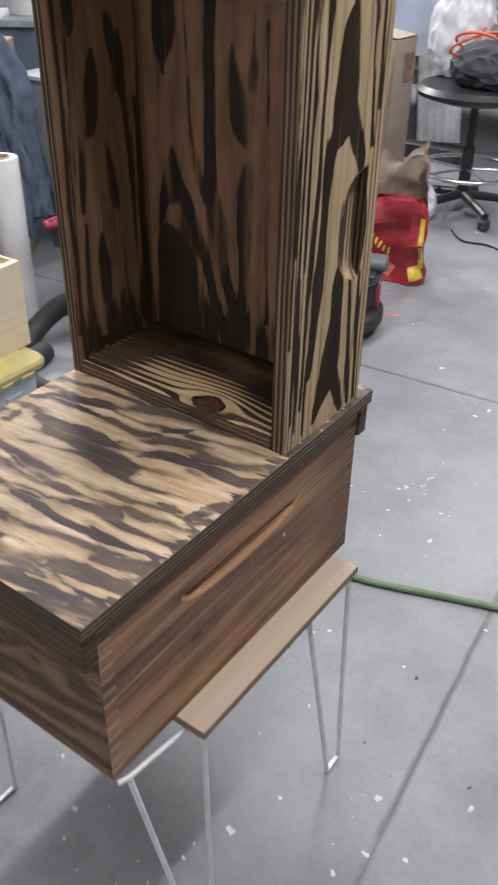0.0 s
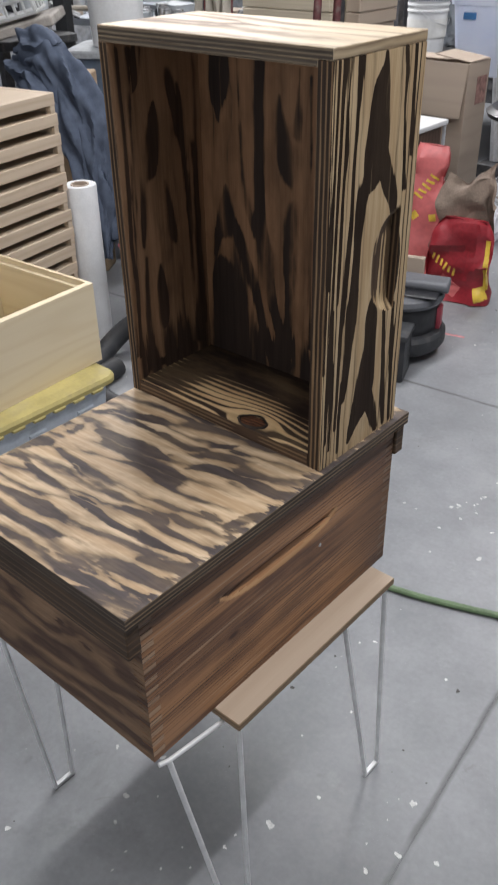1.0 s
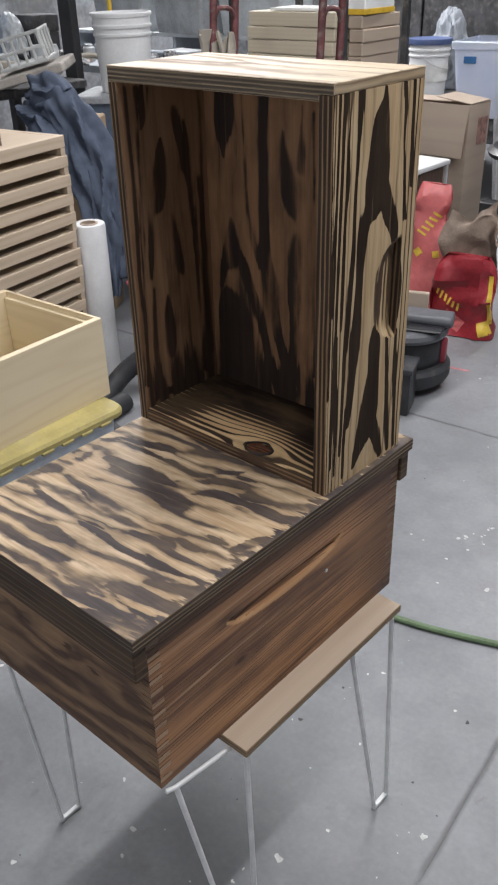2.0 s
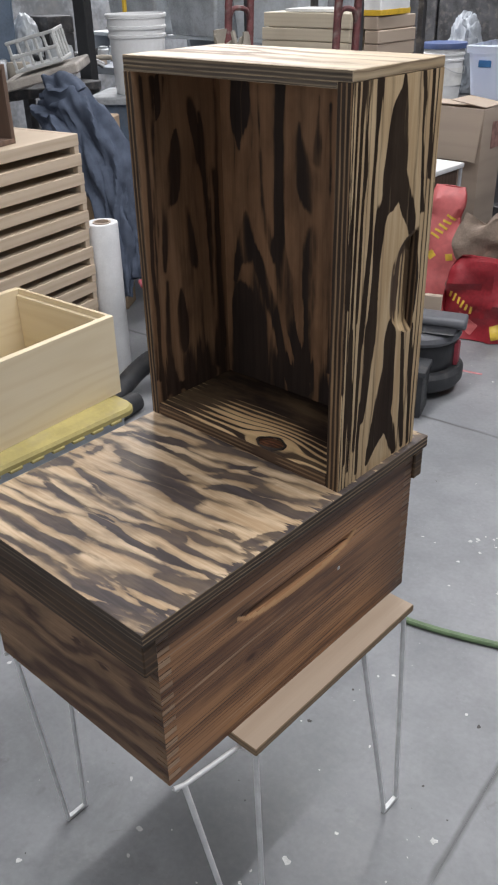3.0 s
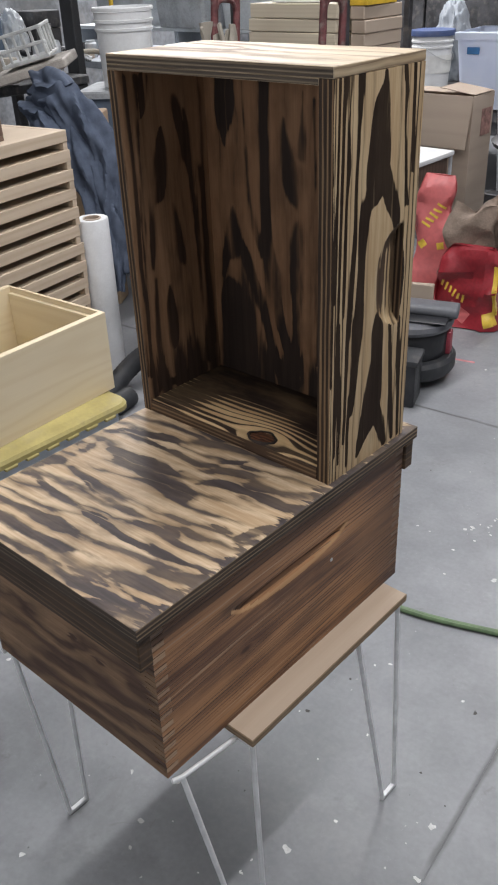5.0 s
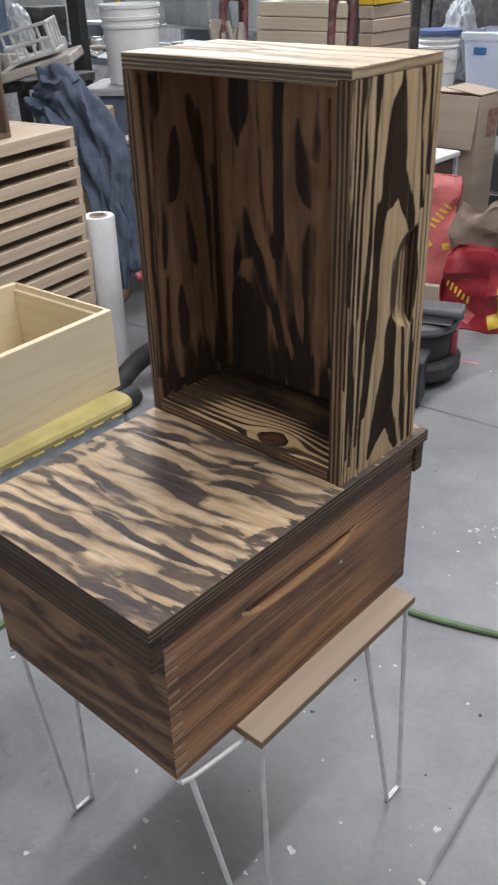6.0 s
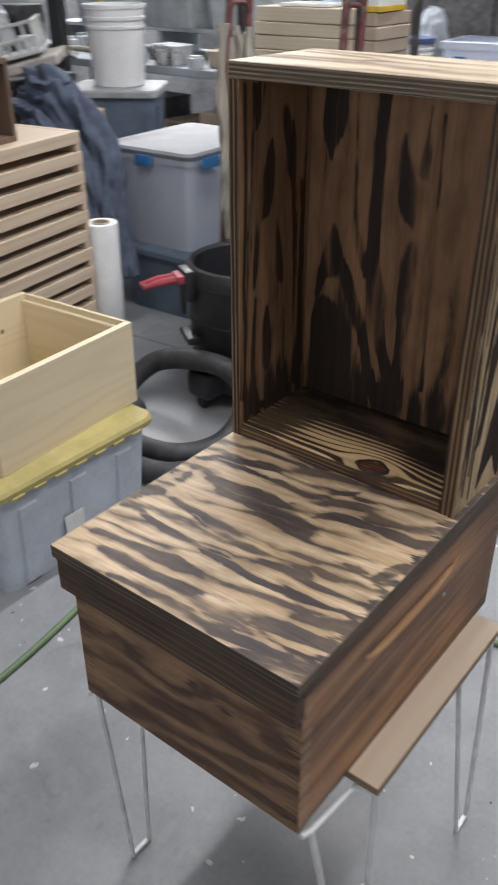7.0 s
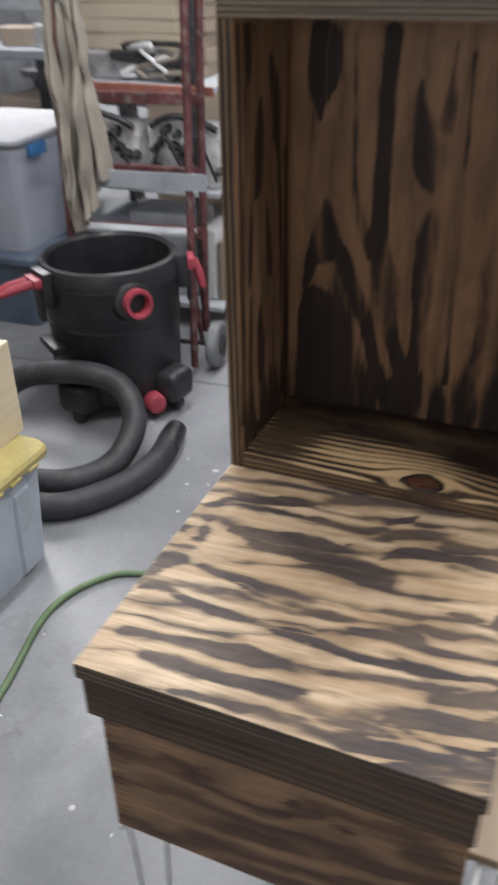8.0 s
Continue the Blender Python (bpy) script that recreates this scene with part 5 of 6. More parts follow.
for s, rail_x in ((-1, XL), (1, XR)):
    part("rail", bm_tube([(rail_x, 0.0, 0.04), (rail_x, 0.0, 0.5), (rail_x, 0.0, 1.2), (rail_x, 0.02, 1.45)], 0.0125, 12), RED_PAINT, truck)
    part("rear_rail", bm_tube([(rail_x, XD, 0.12), (rail_x, XD, 0.6), (rail_x, XD, 1.45)], 0.0125, 12), RED_PAINT, truck)
    x = rail_x + s * 0.05
    wheel = part("wheel", moved(bm_lathe([(0.022, -0.020), (0.05, -0.018), (0.064, -0.020), (0.076, -0.013), (0.078, 0.0), (0.076, 0.013), (0.064, 0.020), (0.05, 0.018), (0.022, 0.020), (0.022, -0.020)], 36),
                               Matrix.Translation((x, 0.085, 0.092)) @ Matrix.Rotation(radians(90), 4, "Y")), plain("grey_rubber", (0.20, 0.21, 0.22), 0.6, 0, 0.15, 15, grime=0.3), truck, "grey rubber wheel")
    part("hub", moved(bm_lathe([(0, -0.026), (0.030, -0.026), (0.036, -0.02), (0.036, 0.02), (0.030, 0.026), (0, 0.026)], 24), Matrix.Translation((x, 0.085, 0.092)) @ Matrix.Rotation(radians(90), 4, "Y")), DARK_METAL, wheel)
    part("side_link", bm_tube(smooth_path([(rail_x, 0.008, 1.17), (rail_x, 0.03, 1.195), (rail_x, XD - 0.03, 1.195), (rail_x, XD - 0.008, 1.17)], 5), 0.008, 8), RED_PAINT, truck)
    part("brace", bm_tube([(rail_x, 0.0, 0.34), (rail_x, 0.085, 0.10)], 0.009, 8), RED_PAINT, truck)
part("axle", bm_tube([(XL - 0.06, 0.085, 0.090), (XR + 0.08, 0.085, 0.090)], 0.008, 10), DARK_METAL, truck)
for z, h in ((0.448, 0.035), (0.625, 0.05), (0.845, 0.035), (1.36, 0.03)):
    part("cross_bar", bm_box((XL, XD - 0.013, z - h / 2), (XR, XD + 0.013, z + h / 2), 0.003), RED_PAINT, truck)
part("ledge", bm_box((XL + 0.014, 0.03, 0.453), (XR - 0.014, 0.105, 0.466), 0.002), GREY_LIGHT, truck, "pale dusty ledge plate")
part("toe_plate", bm_box((-0.13, -0.03, 0.006), (0.10, 0.02, 0.014), 0.002), DARK_METAL, truck)
part("strap", bm_box((XL + 0.02, -0.020, 0.605), (XR + 0.06, -0.014, 0.655), 0.001), GREY_PLASTIC, truck, "flat grey strap round the rails")


def tail(width, drop, lean, seed):
    """A limp strip of canvas that hangs from its gathered top."""
    def sheet(u, v):
        x = (u - 0.5) * width * (0.30 + 0.70 * math.sin(min(v * 1.3, 1.0) * 1.57) - 0.5 * max(0.0, v - 0.7)) + lean * v + 0.010 * math.sin(5 * v + seed)
        y = 0.016 * math.sin(11 * u + 2 * v + seed) + 0.034 * noise.noise(Vector((u * 4, v * 5, seed))) + 0.002 * math.sin(23 * u - 3 * v)
        return (x, y, -drop * v - 0.02 * math.sin(u * 3.1 + seed) * (1 + v))
    return bm_cloth(sheet, 24, 40, 0.005)


canvas = thing("canvas_bag", (-1.462, 1.69, 1.12), 8.0, "limp beige canvas bag hung on the hand truck", "bag")
part("front_panel", tail(0.09, 0.60, 0.012, 1.0), CANVAS, canvas)
part("side_panel", moved(tail(0.075, 0.52, 0.03, 2.6), Matrix.Translation((0.022, 0.035, -0.01))), CANVAS, canvas)
part("strap", moved(tail(0.035, 0.57, -0.012, 4.0), Matrix.Translation((-0.012, -0.03, 0.0))), CANVAS, canvas, "narrow hanging strap")

# ---- shelf behind the hand truck ----
shelf = thing("shelf_rack", (-1.42, 2.30, 0), 0, "open steel shelf rack crowded with parts and cartons", "shelf")
for x in (-0.35, 0.145):
    for y in (-0.185, 0.205):
        part("post", bm_box((x - 0.012, y - 0.012, 0), (x + 0.012, y + 0.012, 1.9), 0.002), DARK_METAL, shelf)
for z in (0.10, 0.51, 0.84, 1.75):
    part("shelf_board", bm_box((-0.365, -0.2, z - 0.02), (0.22, 0.22, z), 0.003), GREY_LIGHT, shelf)
part("front_bar", bm_box((-0.365, -0.212, 0.815), (0.22, -0.2005, 0.842), 0.002), plain("rusty_red_bar", (0.40, 0.15, 0.11), 0.6, 0, 0.2, 14, grime=0.3), shelf, "rusty red front edge bar")


def on_shelf(x, y, z):
    return (-1.42 + x, 2.30 + y, z)


single("grey_packing", bm_box((-0.26, -0.16, 0), (0.14, 0.16, 0.085), 0.006), plain("grey_packing", (0.34, 0.34, 0.35), 0.8, 0, 0.3, 18, grime=0.3), on_shelf(-0.09, 0.02, 0.8405), 0, "grey padded packing under the cartons", "packing")
HEIGHTS = (0.05, 0.042, 0.048, 0.044, 0.05)
z = 0.927
for k, hk in enumerate(HEIGHTS):
    single("flat_carton", bm_box((-0.20, -0.16, 0), (0.20, 0.16, hk - 0.002), 0.0025), CARD_PALE, on_shelf(-0.155 + random.uniform(-0.008, 0.008), 0.06, z), random.uniform(-1.2, 1.2), "flat pale cardboard carton in a pile", "carton", "pile of flat cartons")
    z += hk
z = 0.842
for k in range(7):
    single("brown_carton", bm_box((-0.030, -0.12, 0), (0.030, 0.12, 0.042), 0.003), CARD, on_shelf(0.088 + random.uniform(-0.004, 0.010), 0.08, z), random.uniform(-2, 2), "small brown cardboard carton in a pile", "carton", "pile of brown cartons")
    z += 0.044
topped = thing("paint_carton", on_shelf(0.085, 0.06, z), 3, "small white carton with a yellow edge on a pile", "carton")
part("body", bm_box((-0.04, -0.10, 0), (0.04, 0.10, 0.085), 0.003), WHITE_PLASTIC, topped)
part("edge_band", bm_box((-0.0415, -0.1015, 0.0), (0.0415, 0.1015, 0.018), 0.001), YELLOW_STRAP, topped, "yellow band round the bottom edge")
single("loose_paper", crumple(bm_box((-0.10, -0.08, 0), (0.10, 0.08, 0.010), 0.001), 0.002, 0.05), PAPER, on_shelf(-0.16, 0.0, 0.927 + sum(HEIGHTS)), 7, "loose white paper lying on the cartons", "paper")
tangle = thing("cable_tangle", on_shelf(0.0, -0.11, 0.8425), 0, "tangle of grey and black cables on the shelf", "cables")
for k in range(7):
    r = random.Random(40 + k)
    ring = [(r.uniform(-0.16, 0.16), r.uniform(-0.05, 0.05), 0.012 + r.uniform(0, 0.11) * math.sin(math.pi * (j + 0.5) / 8)) for j in range(8)]
    part("cable", bm_tube(smooth_path(ring, 6, True), r.uniform(0.005, 0.010), 8, True), (WHITE_PLASTIC, CANVAS, RUBBER, GREY_LIGHT, WHITE_PLASTIC, CANVAS, DARK_METAL)[k], tangle)


def engine_part(at, rz, seed, pale):
    r = random.Random(seed)
    t = thing("machine_part", at, rz, "greasy pale and black machine part on the shelf", "machine part")
    part("block", crumple(bm_box((-0.13, -0.06, 0), (0.13, 0.06, 0.20), 0.012, 2), 0.006, 0.05, seed), pale, t)
    for k in range(16):
        x, z = r.uniform(-0.12, 0.12), r.uniform(0.02, 0.19)
        part("fitting", moved(bm_lathe([(0, 0.03), (0.010, 0.028), (0.014, 0.0), (0.018, -0.01), (0, -0.012)], 14), Matrix.Translation((x, -0.065, z)) @ Matrix.Rotation(radians(90), 4, "X")), DARK_METAL, t)
    part("cable", bm_tube(smooth_path([(-0.12, -0.09, 0.02), (-0.06, -0.10, 0.17), (0.0, -0.095, 0.08), (0.05, -0.10, 0.18), (0.12, -0.09, 0.03)], 6), 0.006, 8), RUBBER, t)
    part("pipe", bm_tube(smooth_path([(-0.11, -0.08, 0.20), (-0.03, -0.09, 0.235), (0.06, -0.08, 0.22), (0.12, -0.07, 0.19)], 6), 0.011, 10), DARK_METAL, t)
    return t


PALE_METAL = plain("dirty_pale_metal", (0.86, 0.86, 0.86), 0.5, 0.0, 0.25, 30, grime=0.2)
engine_part(on_shelf(-0.21, -0.12, 0.511), 0, 3, PALE_METAL)
engine_part(on_shelf(0.08, -0.10, 0.511), 6, 8, PALE_METAL)
for k, (x, w, z0, hh, m) in enumerate(((-0.04, 0.13, 0.10, 0.30, GREY_LIGHT), (0.14, 0.035, 0.10, 0.26, WHITE_PLASTIC), (0.198, 0.018, 0.10, 0.22, CARD), (-0.25, 0.09, 0.10, 0.28, GREY_PLASTIC))):
    single("storage_case", bm_box((-w, -0.09, 0), (w, 0.09, hh), 0.012, 2), m, on_shelf(x, -0.05, z0 + 0.001), 0, "scuffed plastic storage case on a low shelf", "case")

# ---- west bench behind the bucket ----
bench = thing("workbench", (-3.3, 3.25, 0), 0, "long grey workbench piled with tubs and tools", "workbench")
part("benchtop", bm_box((-0.95, -0.40, 0.79), (0.95, 0.40, 0.83), 0.004), GREY_PLASTIC, bench)
for x in (-0.9, 0.9):
    for y in (-0.35, 0.35):
        part("leg", bm_box((x - 0.03, y - 0.03, 0), (x + 0.03, y + 0.03, 0.789), 0.003), DARK_METAL, bench)
part("undershelf", bm_box((-0.9, -0.36, 0.30), (0.9, 0.36, 0.32), 0.003), DARK_METAL, bench)
upper_shelf = thing("bench_shelf", (-3.3, 3.45, 0.83), 0, "low grey shelf standing on the workbench", "shelf")
part("board", bm_box((-0.9, -0.18, 0.12), (0.9, 0.18, 0.14), 0.003), GREY_LIGHT, upper_shelf)
for x in (-0.88, 0.0, 0.88):
    part("upright", bm_box((x - 0.012, -0.17, 0.0), (x + 0.012, 0.17, 0.119), 0.002), GREY_PLASTIC, upper_shelf)


def tub(at, rz, sx, sy, h, mat, label):
    t = thing("plastic_tub", at, rz, label, "tub")
    part("body", bm_loft([round_rect(-sx * 0.44, sx * 0.44, -sy * 0.44, sy * 0.44, 0, 0.02), round_rect(-sx / 2, sx / 2, -sy / 2, sy / 2, h * 0.93, 0.025), round_rect(-sx * 0.48, sx * 0.48, -sy * 0.47, sy * 0.47, h * 0.93, 0.02), round_rect(-sx * 0.42, sx * 0.42, -sy * 0.42, sy * 0.42, 0.006, 0.02)]), mat, t)
    part("rim", bm_loft([round_rect(-sx * 0.515, sx * 0.515, -sy * 0.52, sy * 0.52, h * 0.9, 0.03), round_rect(-sx * 0.52, sx * 0.52, -sy * 0.525, sy * 0.525, h * 0.98, 0.03), round_rect(-sx * 0.47, sx * 0.47, -sy * 0.46, sy * 0.46, h, 0.02)]), mat, t)
    return t


tub((-2.72, 3.42, 0.971), 4, 0.44, 0.32, 0.27, GREY_LIGHT, "pale grey plastic tub on the bench shelf")
tub((-3.22, 3.40, 0.971), -6, 0.46, 0.32, 0.30, GREY_TUB, "grey plastic tub on the bench shelf")
tub((-3.75, 3.40, 0.971), 3, 0.42, 0.32, 0.26, GREY_TUB, "grey plastic tub on the bench shelf")
tub((-2.60, 3.02, 0.831), 10, 0.16, 0.13, 0.075, CARD, "small tan tray of hardware on the bench")
tub((-2.92, 2.98, 0.831), -8, 0.20, 0.14, 0.09, GREY_LIGHT, "small pale tray of hardware on the bench")
for k in range(26):
    x, y = random.uniform(-3.9, -2.42), random.uniform(2.88, 3.2)
    r, hh = random.uniform(0.018, 0.04), random.uniform(0.04, 0.10)
    single("jar", bm_lathe([(0, 0), (r * 0.95, 0), (r, 0.006), (r, hh * 0.8), (r * 0.75, hh * 0.9), (r * 0.75, hh), (0, hh)], 16), random.choice((GREY_LIGHT, WHITE_PLASTIC, DARK_METAL, CARD, STEEL, BLACK)), (x, y, 0.831), 0, "small jar or can among clutter on the bench", "jar", "jars on the bench")
for k, (x, w, hh, m) in enumerate(((-2.55, 0.13, 0.30, CARD), (-2.85, 0.10, 0.24, KRAFT), (-3.15, 0.15, 0.33, DARK_METAL), (-3.6, 0.2, 0.28, BLUE_GREY))):
    single("carton", bm_box((-w, -0.15, 0), (w, 0.15, hh), 0.006), m, (x, 3.05, 0.321), random.uniform(-5, 5), "worn carton stored under the workbench", "carton")

# ---- white crate, post and strap behind the trousers ----
side_bench = thing("side_bench", (-3.15, 2.0, 0), 0, "dark cluttered side bench", "workbench")
part("benchtop", bm_box((-0.42, -0.60, 0.80), (0.18, 0.36, 0.84), 0.004), DARK_METAL, side_bench)
for x in (-0.38, 0.14):
    for y in (-0.55, 0.31):
        part("leg", bm_box((x - 0.025, y - 0.025, 0), (x + 0.025, y + 0.025, 0.799), 0.003), DARK_METAL, side_bench)
CRATE_WHITE = plain("dirty_white_plastic", (0.52, 0.53, 0.53), 0.5, 0, 0.12, 9, grime=0.3)
crate = thing("plastic_crate", (-3.02, 2.02, 0.93), 0, "white plastic lattice crate lying tilted on clutter", "crate")
TILT_UP = pose(-2.89, 1.83, 0.862, 4, -13, 38)
crate.matrix_world = TILT_UP @ pose(0.02, 0, 0.056) @ Matrix.Scale(0.86, 4)
for k in range(6):
    part("slat", bm_box((k * 0.047, -0.006, 0.0), (k * 0.047 + 0.014, 0.006, 0.15), 0.003), CRATE_WHITE, crate)
for z in (0.0, 0.066, 0.134):
    part("bar", bm_box((-0.004, -0.009, z), (0.253, 0.009, z + 0.016), 0.003), CRATE_WHITE, crate)
for k in range(4):
    part("side_slat", bm_box((0.240, 0.010 + k * 0.052, 0.0), (0.252, 0.026 + k * 0.052, 0.15), 0.003), CRATE_WHITE, crate)
for z in (0.0, 0.134):
    part("side_bar", bm_box((0.239, 0.0095, z), (0.2525, 0.19, z + 0.016), 0.003), CRATE_WHITE, crate)
part("crate_floor", bm_box((0.0, 0.0095, 0.0), (0.238, 0.19, 0.012), 0.003), CRATE_WHITE, crate)
plank = single("wooden_plank", bm_box((-0.05, -0.05, 0), (0.30, 0.20, 0.040), 0.006), plain("grey_board", (0.36, 0.33, 0.30), 0.8, 0, 0.25, 10), label="weathered grey board propped aslant under the crate", category="plank")
plank.matrix_world = TILT_UP
single("wood_block", bm_box((-0.03, -0.07, 0), (0.03, 0.07, 0.058), 0.004), CARD, tuple((TILT_UP @ Vector((0.20, 0.07, 0)))[:2]) + (0.841,), 38, "rough wooden block under the raised board", "block")
single("steel_post", bm_box((-0.033, -0.033, 0), (0.033, 0.033, 3.0), 0.003), plain("black_post", (0.02, 0.021, 0.024), 0.6, 0, 0.2, 10), (-3.15, 2.43, 0.0), 20, "black steel post rising from the floor", "post")
single("yellow_strap", bm_tube(smooth_path([(0, 0, 2.99), (0.01, 0.0, 1.35), (-0.008, 0.01, 0.62), (0.012, 0, 0.01)], 6), 0.011, 8), YELLOW_STRAP, (-3.02, 2.58, 0.002), 0, "yellow strap hanging behind the post", "strap")
for k in range(16):
    r, hh = random.uniform(0.03, 0.07), random.uniform(0.05, 0.16)
    single("tin", crumple(bm_lathe([(0, 0), (r * 0.95, 0), (r, 0.008), (r, hh * 0.9), (r * 0.9, hh), (0, hh)], 18), 0.004, 0.03, k), random.choice((GREY_LIGHT, DARK_METAL, STEEL, GREY_TUB, BLACK, CANVAS)), (random.uniform(-3.5, -3.06), random.uniform(1.47, 2.28), 0.841), 0, "grimy tin among clutter on the side bench", "tin", "tins on the side bench")

# ---- crowded boxes and bags at the back of the side bench ----
for k in range(7):
    r = random.Random(70 + k)
    y, hh, w = 1.47 + k * 0.165, r.uniform(0.18, 0.42), r.uniform(0.12, 0.15)
    mat = (DARK_METAL, GREY_TUB, BLACK, CARD, BLUE_GREY, GREY_LIGHT, DARK_METAL)[k]
    if k % 3 == 1:
        tub((-3.46, y, 0.8405), r.uniform(-8, 8), w * 1.3, w, hh, mat, "grimy plastic tub at the back of the side bench")
    elif k % 3 == 2:
        single("stuffed_bag", bm_blob(w * 1.3, w * 1.1, hh, 3.3 * k, 0.14, 0.05), mat, (-3.46, y, 0.8405), 0, "slumped bag among boxes on the side bench", "bag", smooth=50)
    else:
        t = thing("tool_case", (-3.46, y, 0.8405), r.uniform(-8, 8), "scuffed tool case at the back of the side bench", "tool case")
        part("body", bm_box((-w * 0.6, -w / 2, 0), (w * 0.6, w / 2, hh * 0.7), 0.008, 2), mat, t)
        part("lid", bm_box((-w * 0.62, -w * 0.52, hh * 0.7), (w * 0.62, w * 0.52, hh), 0.010, 2), mat, t)
        part("latch", bm_box((w * 0.61, -0.015, hh * 0.62), (w * 0.66, 0.015, hh * 0.78), 0.003), STEEL, t, "steel latch")
for k in range(5):
    r = random.Random(90 + k)
    single("pipe", bm_tube(smooth_path([(0, 0, 0), (0.1, r.uniform(-0.05, 0.05), 0.02), (0.25, 0.02, r.uniform(0.04, 0.12)), (0.42, 0.0, 0.02)], 6), r.uniform(0.010, 0.02), 10), (DARK_METAL, GREY_PLASTIC, BLACK, STEEL, CANVAS)[k], (-3.38 + 0.02 * k, 1.55 + 0.2 * k, 0.862), r.uniform(40, 120), "length of bent pipe lying among clutter", "pipe", "pipes on the side bench")

# ---- north bench with pail, clear bin ----
north = thing("long_bench", (-2.0, 4.85, 0), 0, "low dark bench along the back", "workbench")
part("benchtop", bm_box((-1.6, -0.55, 0.48), (1.2, 0.55, 0.52), 0.004), DARK_METAL, north)
for x in (-1.5, -0.2, 1.1):
    for y in (-0.5, 0.5):
        part("leg", bm_box((x - 0.03, y - 0.03, 0), (x + 0.03, y + 0.03, 0.479), 0.003), DARK_METAL, north)
bucket("lidded_bucket", (-2.52, 4.82, 0.521), "white plastic bucket with a blue lid and printed label", WHITE_PLASTIC, plain("dusty_blue_plastic", (0.075, 0.11, 0.24), 0.5, 0, 0.12, 9, grime=0.2), 0.88)
single("bucket_label", moved(bm_lathe([(0.1385, 0.10), (0.1405, 0.10), (0.1445, 0.22), (0.1425, 0.22), (0.1385, 0.10)], 48), Matrix.Scale(0.88, 4)), PAPER, (-2.52, 4.82, 0.521), 0, "pale printed paper band round the bucket", "label")
right_bin = thing("clear_bin", (-1.70, 4.35, 0.521), 8, "cloudy clear plastic bin with a blue tape mark", "storage bin")
part("tub", bm_loft([round_rect(-0.25, 0.25, -0.18, 0.18, 0, 0.03), round_rect(-0.29, 0.29, -0.21, 0.21, 0.36, 0.035), round_rect(-0.287, 0.287, -0.207, 0.207, 0.36, 0.033), round_rect(-0.247, 0.247, -0.177, 0.177, 0.004, 0.03)]), CLEAR, right_bin)
part("rim", bm_loft([round_rect(-0.30, 0.30, -0.22, 0.22, 0.35, 0.04), round_rect(-0.305, 0.305, -0.225, 0.225, 0.385, 0.04), round_rect(-0.28, 0.28, -0.20, 0.20, 0.39, 0.03)], False, False), CLEAR, right_bin)
part("tape", bm_box((-0.22, -0.213, 0.28), (-0.15, -0.205, 0.315), 0.002), BLUE, right_bin, "strip of blue tape")
for k, (x, y, r, hh, m) in enumerate(((-2.55, 5.13, 0.12, 0.50, GREY_PLASTIC), (-2.0, 5.0, 0.13, 0.34, DARK_METAL), (-2.9, 4.7, 0.17, 0.5, BLACK), (-3.2, 4.9, 0.2, 0.55, BLUE_GREY), (-1.2, 4.8, 0.2, 0.6, DARK_METAL), (-0.9, 5.0, 0.2, 0.55, BLACK))):
    single("stuffed_bag", bm_blob(r * 2.1, r * 2, hh, 1.7 * k + 0.4, 0.14, 0.06), m, (x, y, 0.521), 0, "slumped plastic bag on the back bench", "bag", "bags on the back bench", smooth=50)
tall = thing("steel_cabinet", (-2.2, 6.3, 0), 0, "tall dark steel cabinets along the back wall", "cabinet")
for k in range(5):
    part("door", bm_box((-1.9 + k * 0.8, -0.28, 0.1), (-1.12 + k * 0.8, -0.26, 1.9), 0.006), DARK_METAL, tall)
part("body", bm_box((-1.92, -0.255, 0.0), (2.1, 0.28, 1.95), 0.006), DARK_METAL, tall)
single("fluorescent_bar", bm_box((-0.55, -0.03, 0), (0.55, 0.03, 0.05), 0.01), WHITE_PLASTIC, (-0.75, 4.9, 1.10), 0, "long white plastic rail above the bench", "rail")
single("wall_shelf_board", bm_box((-1.1, -0.16, 0), (1.1, 0.16, 0.03), 0.003), DARK_METAL, (-0.75, 5.05, 1.065), 0, "dark board holding a white rail", "shelf")
single("shelf_prop", bm_box((-0.04, -0.10, 0), (0.04, 0.10, 0.544), 0.003), DARK_METAL, (-0.2, 5.12, 0.5205), 0, "dark prop under the board", "prop")
single("shelf_prop", bm_box((-0.04, -0.10, 0), (0.04, 0.10, 0.544), 0.003), DARK_METAL, (-1.5, 5.12, 0.5205), 0, "dark prop under the board", "prop")
single("grey_dome", bm_lathe([(0.13, 0), (0.128, 0.03), (0.10, 0.08), (0.05, 0.105), (0, 0.11)], 32), GREY_LIGHT, (-1.0, 4.93, 1.096), 0, "grey plastic dome on the board", "cover")

# ---- cardboard box, white-topped table ----
card = thing("cardboard_box", (-1.915, 3.71, 0), 0, "large brown cardboard box with one flap hanging down", "cardboard box")
cw, cd, ch, ct = 0.36, 0.11, 0.67, 0.005
part("front_wall", bm_box((-cw, -cd, 0), (cw, -cd + ct, ch), 0.001), CARD, card)
part("back_wall", bm_box((-cw, cd - ct, 0), (cw, cd, ch), 0.001), CARD, card)
part("side_wall", bm_box((-cw, -cd + ct, 0), (-cw + ct, cd - ct, ch), 0.001), CARD, card)
part("side_wall", bm_box((cw - ct, -cd + ct, 0), (cw, cd - ct, ch), 0.001), CARD, card)
part("base", bm_box((-cw + ct, -cd + ct, 0.002), (cw - ct, cd - ct, 0.007), 0.001), CARD, card)
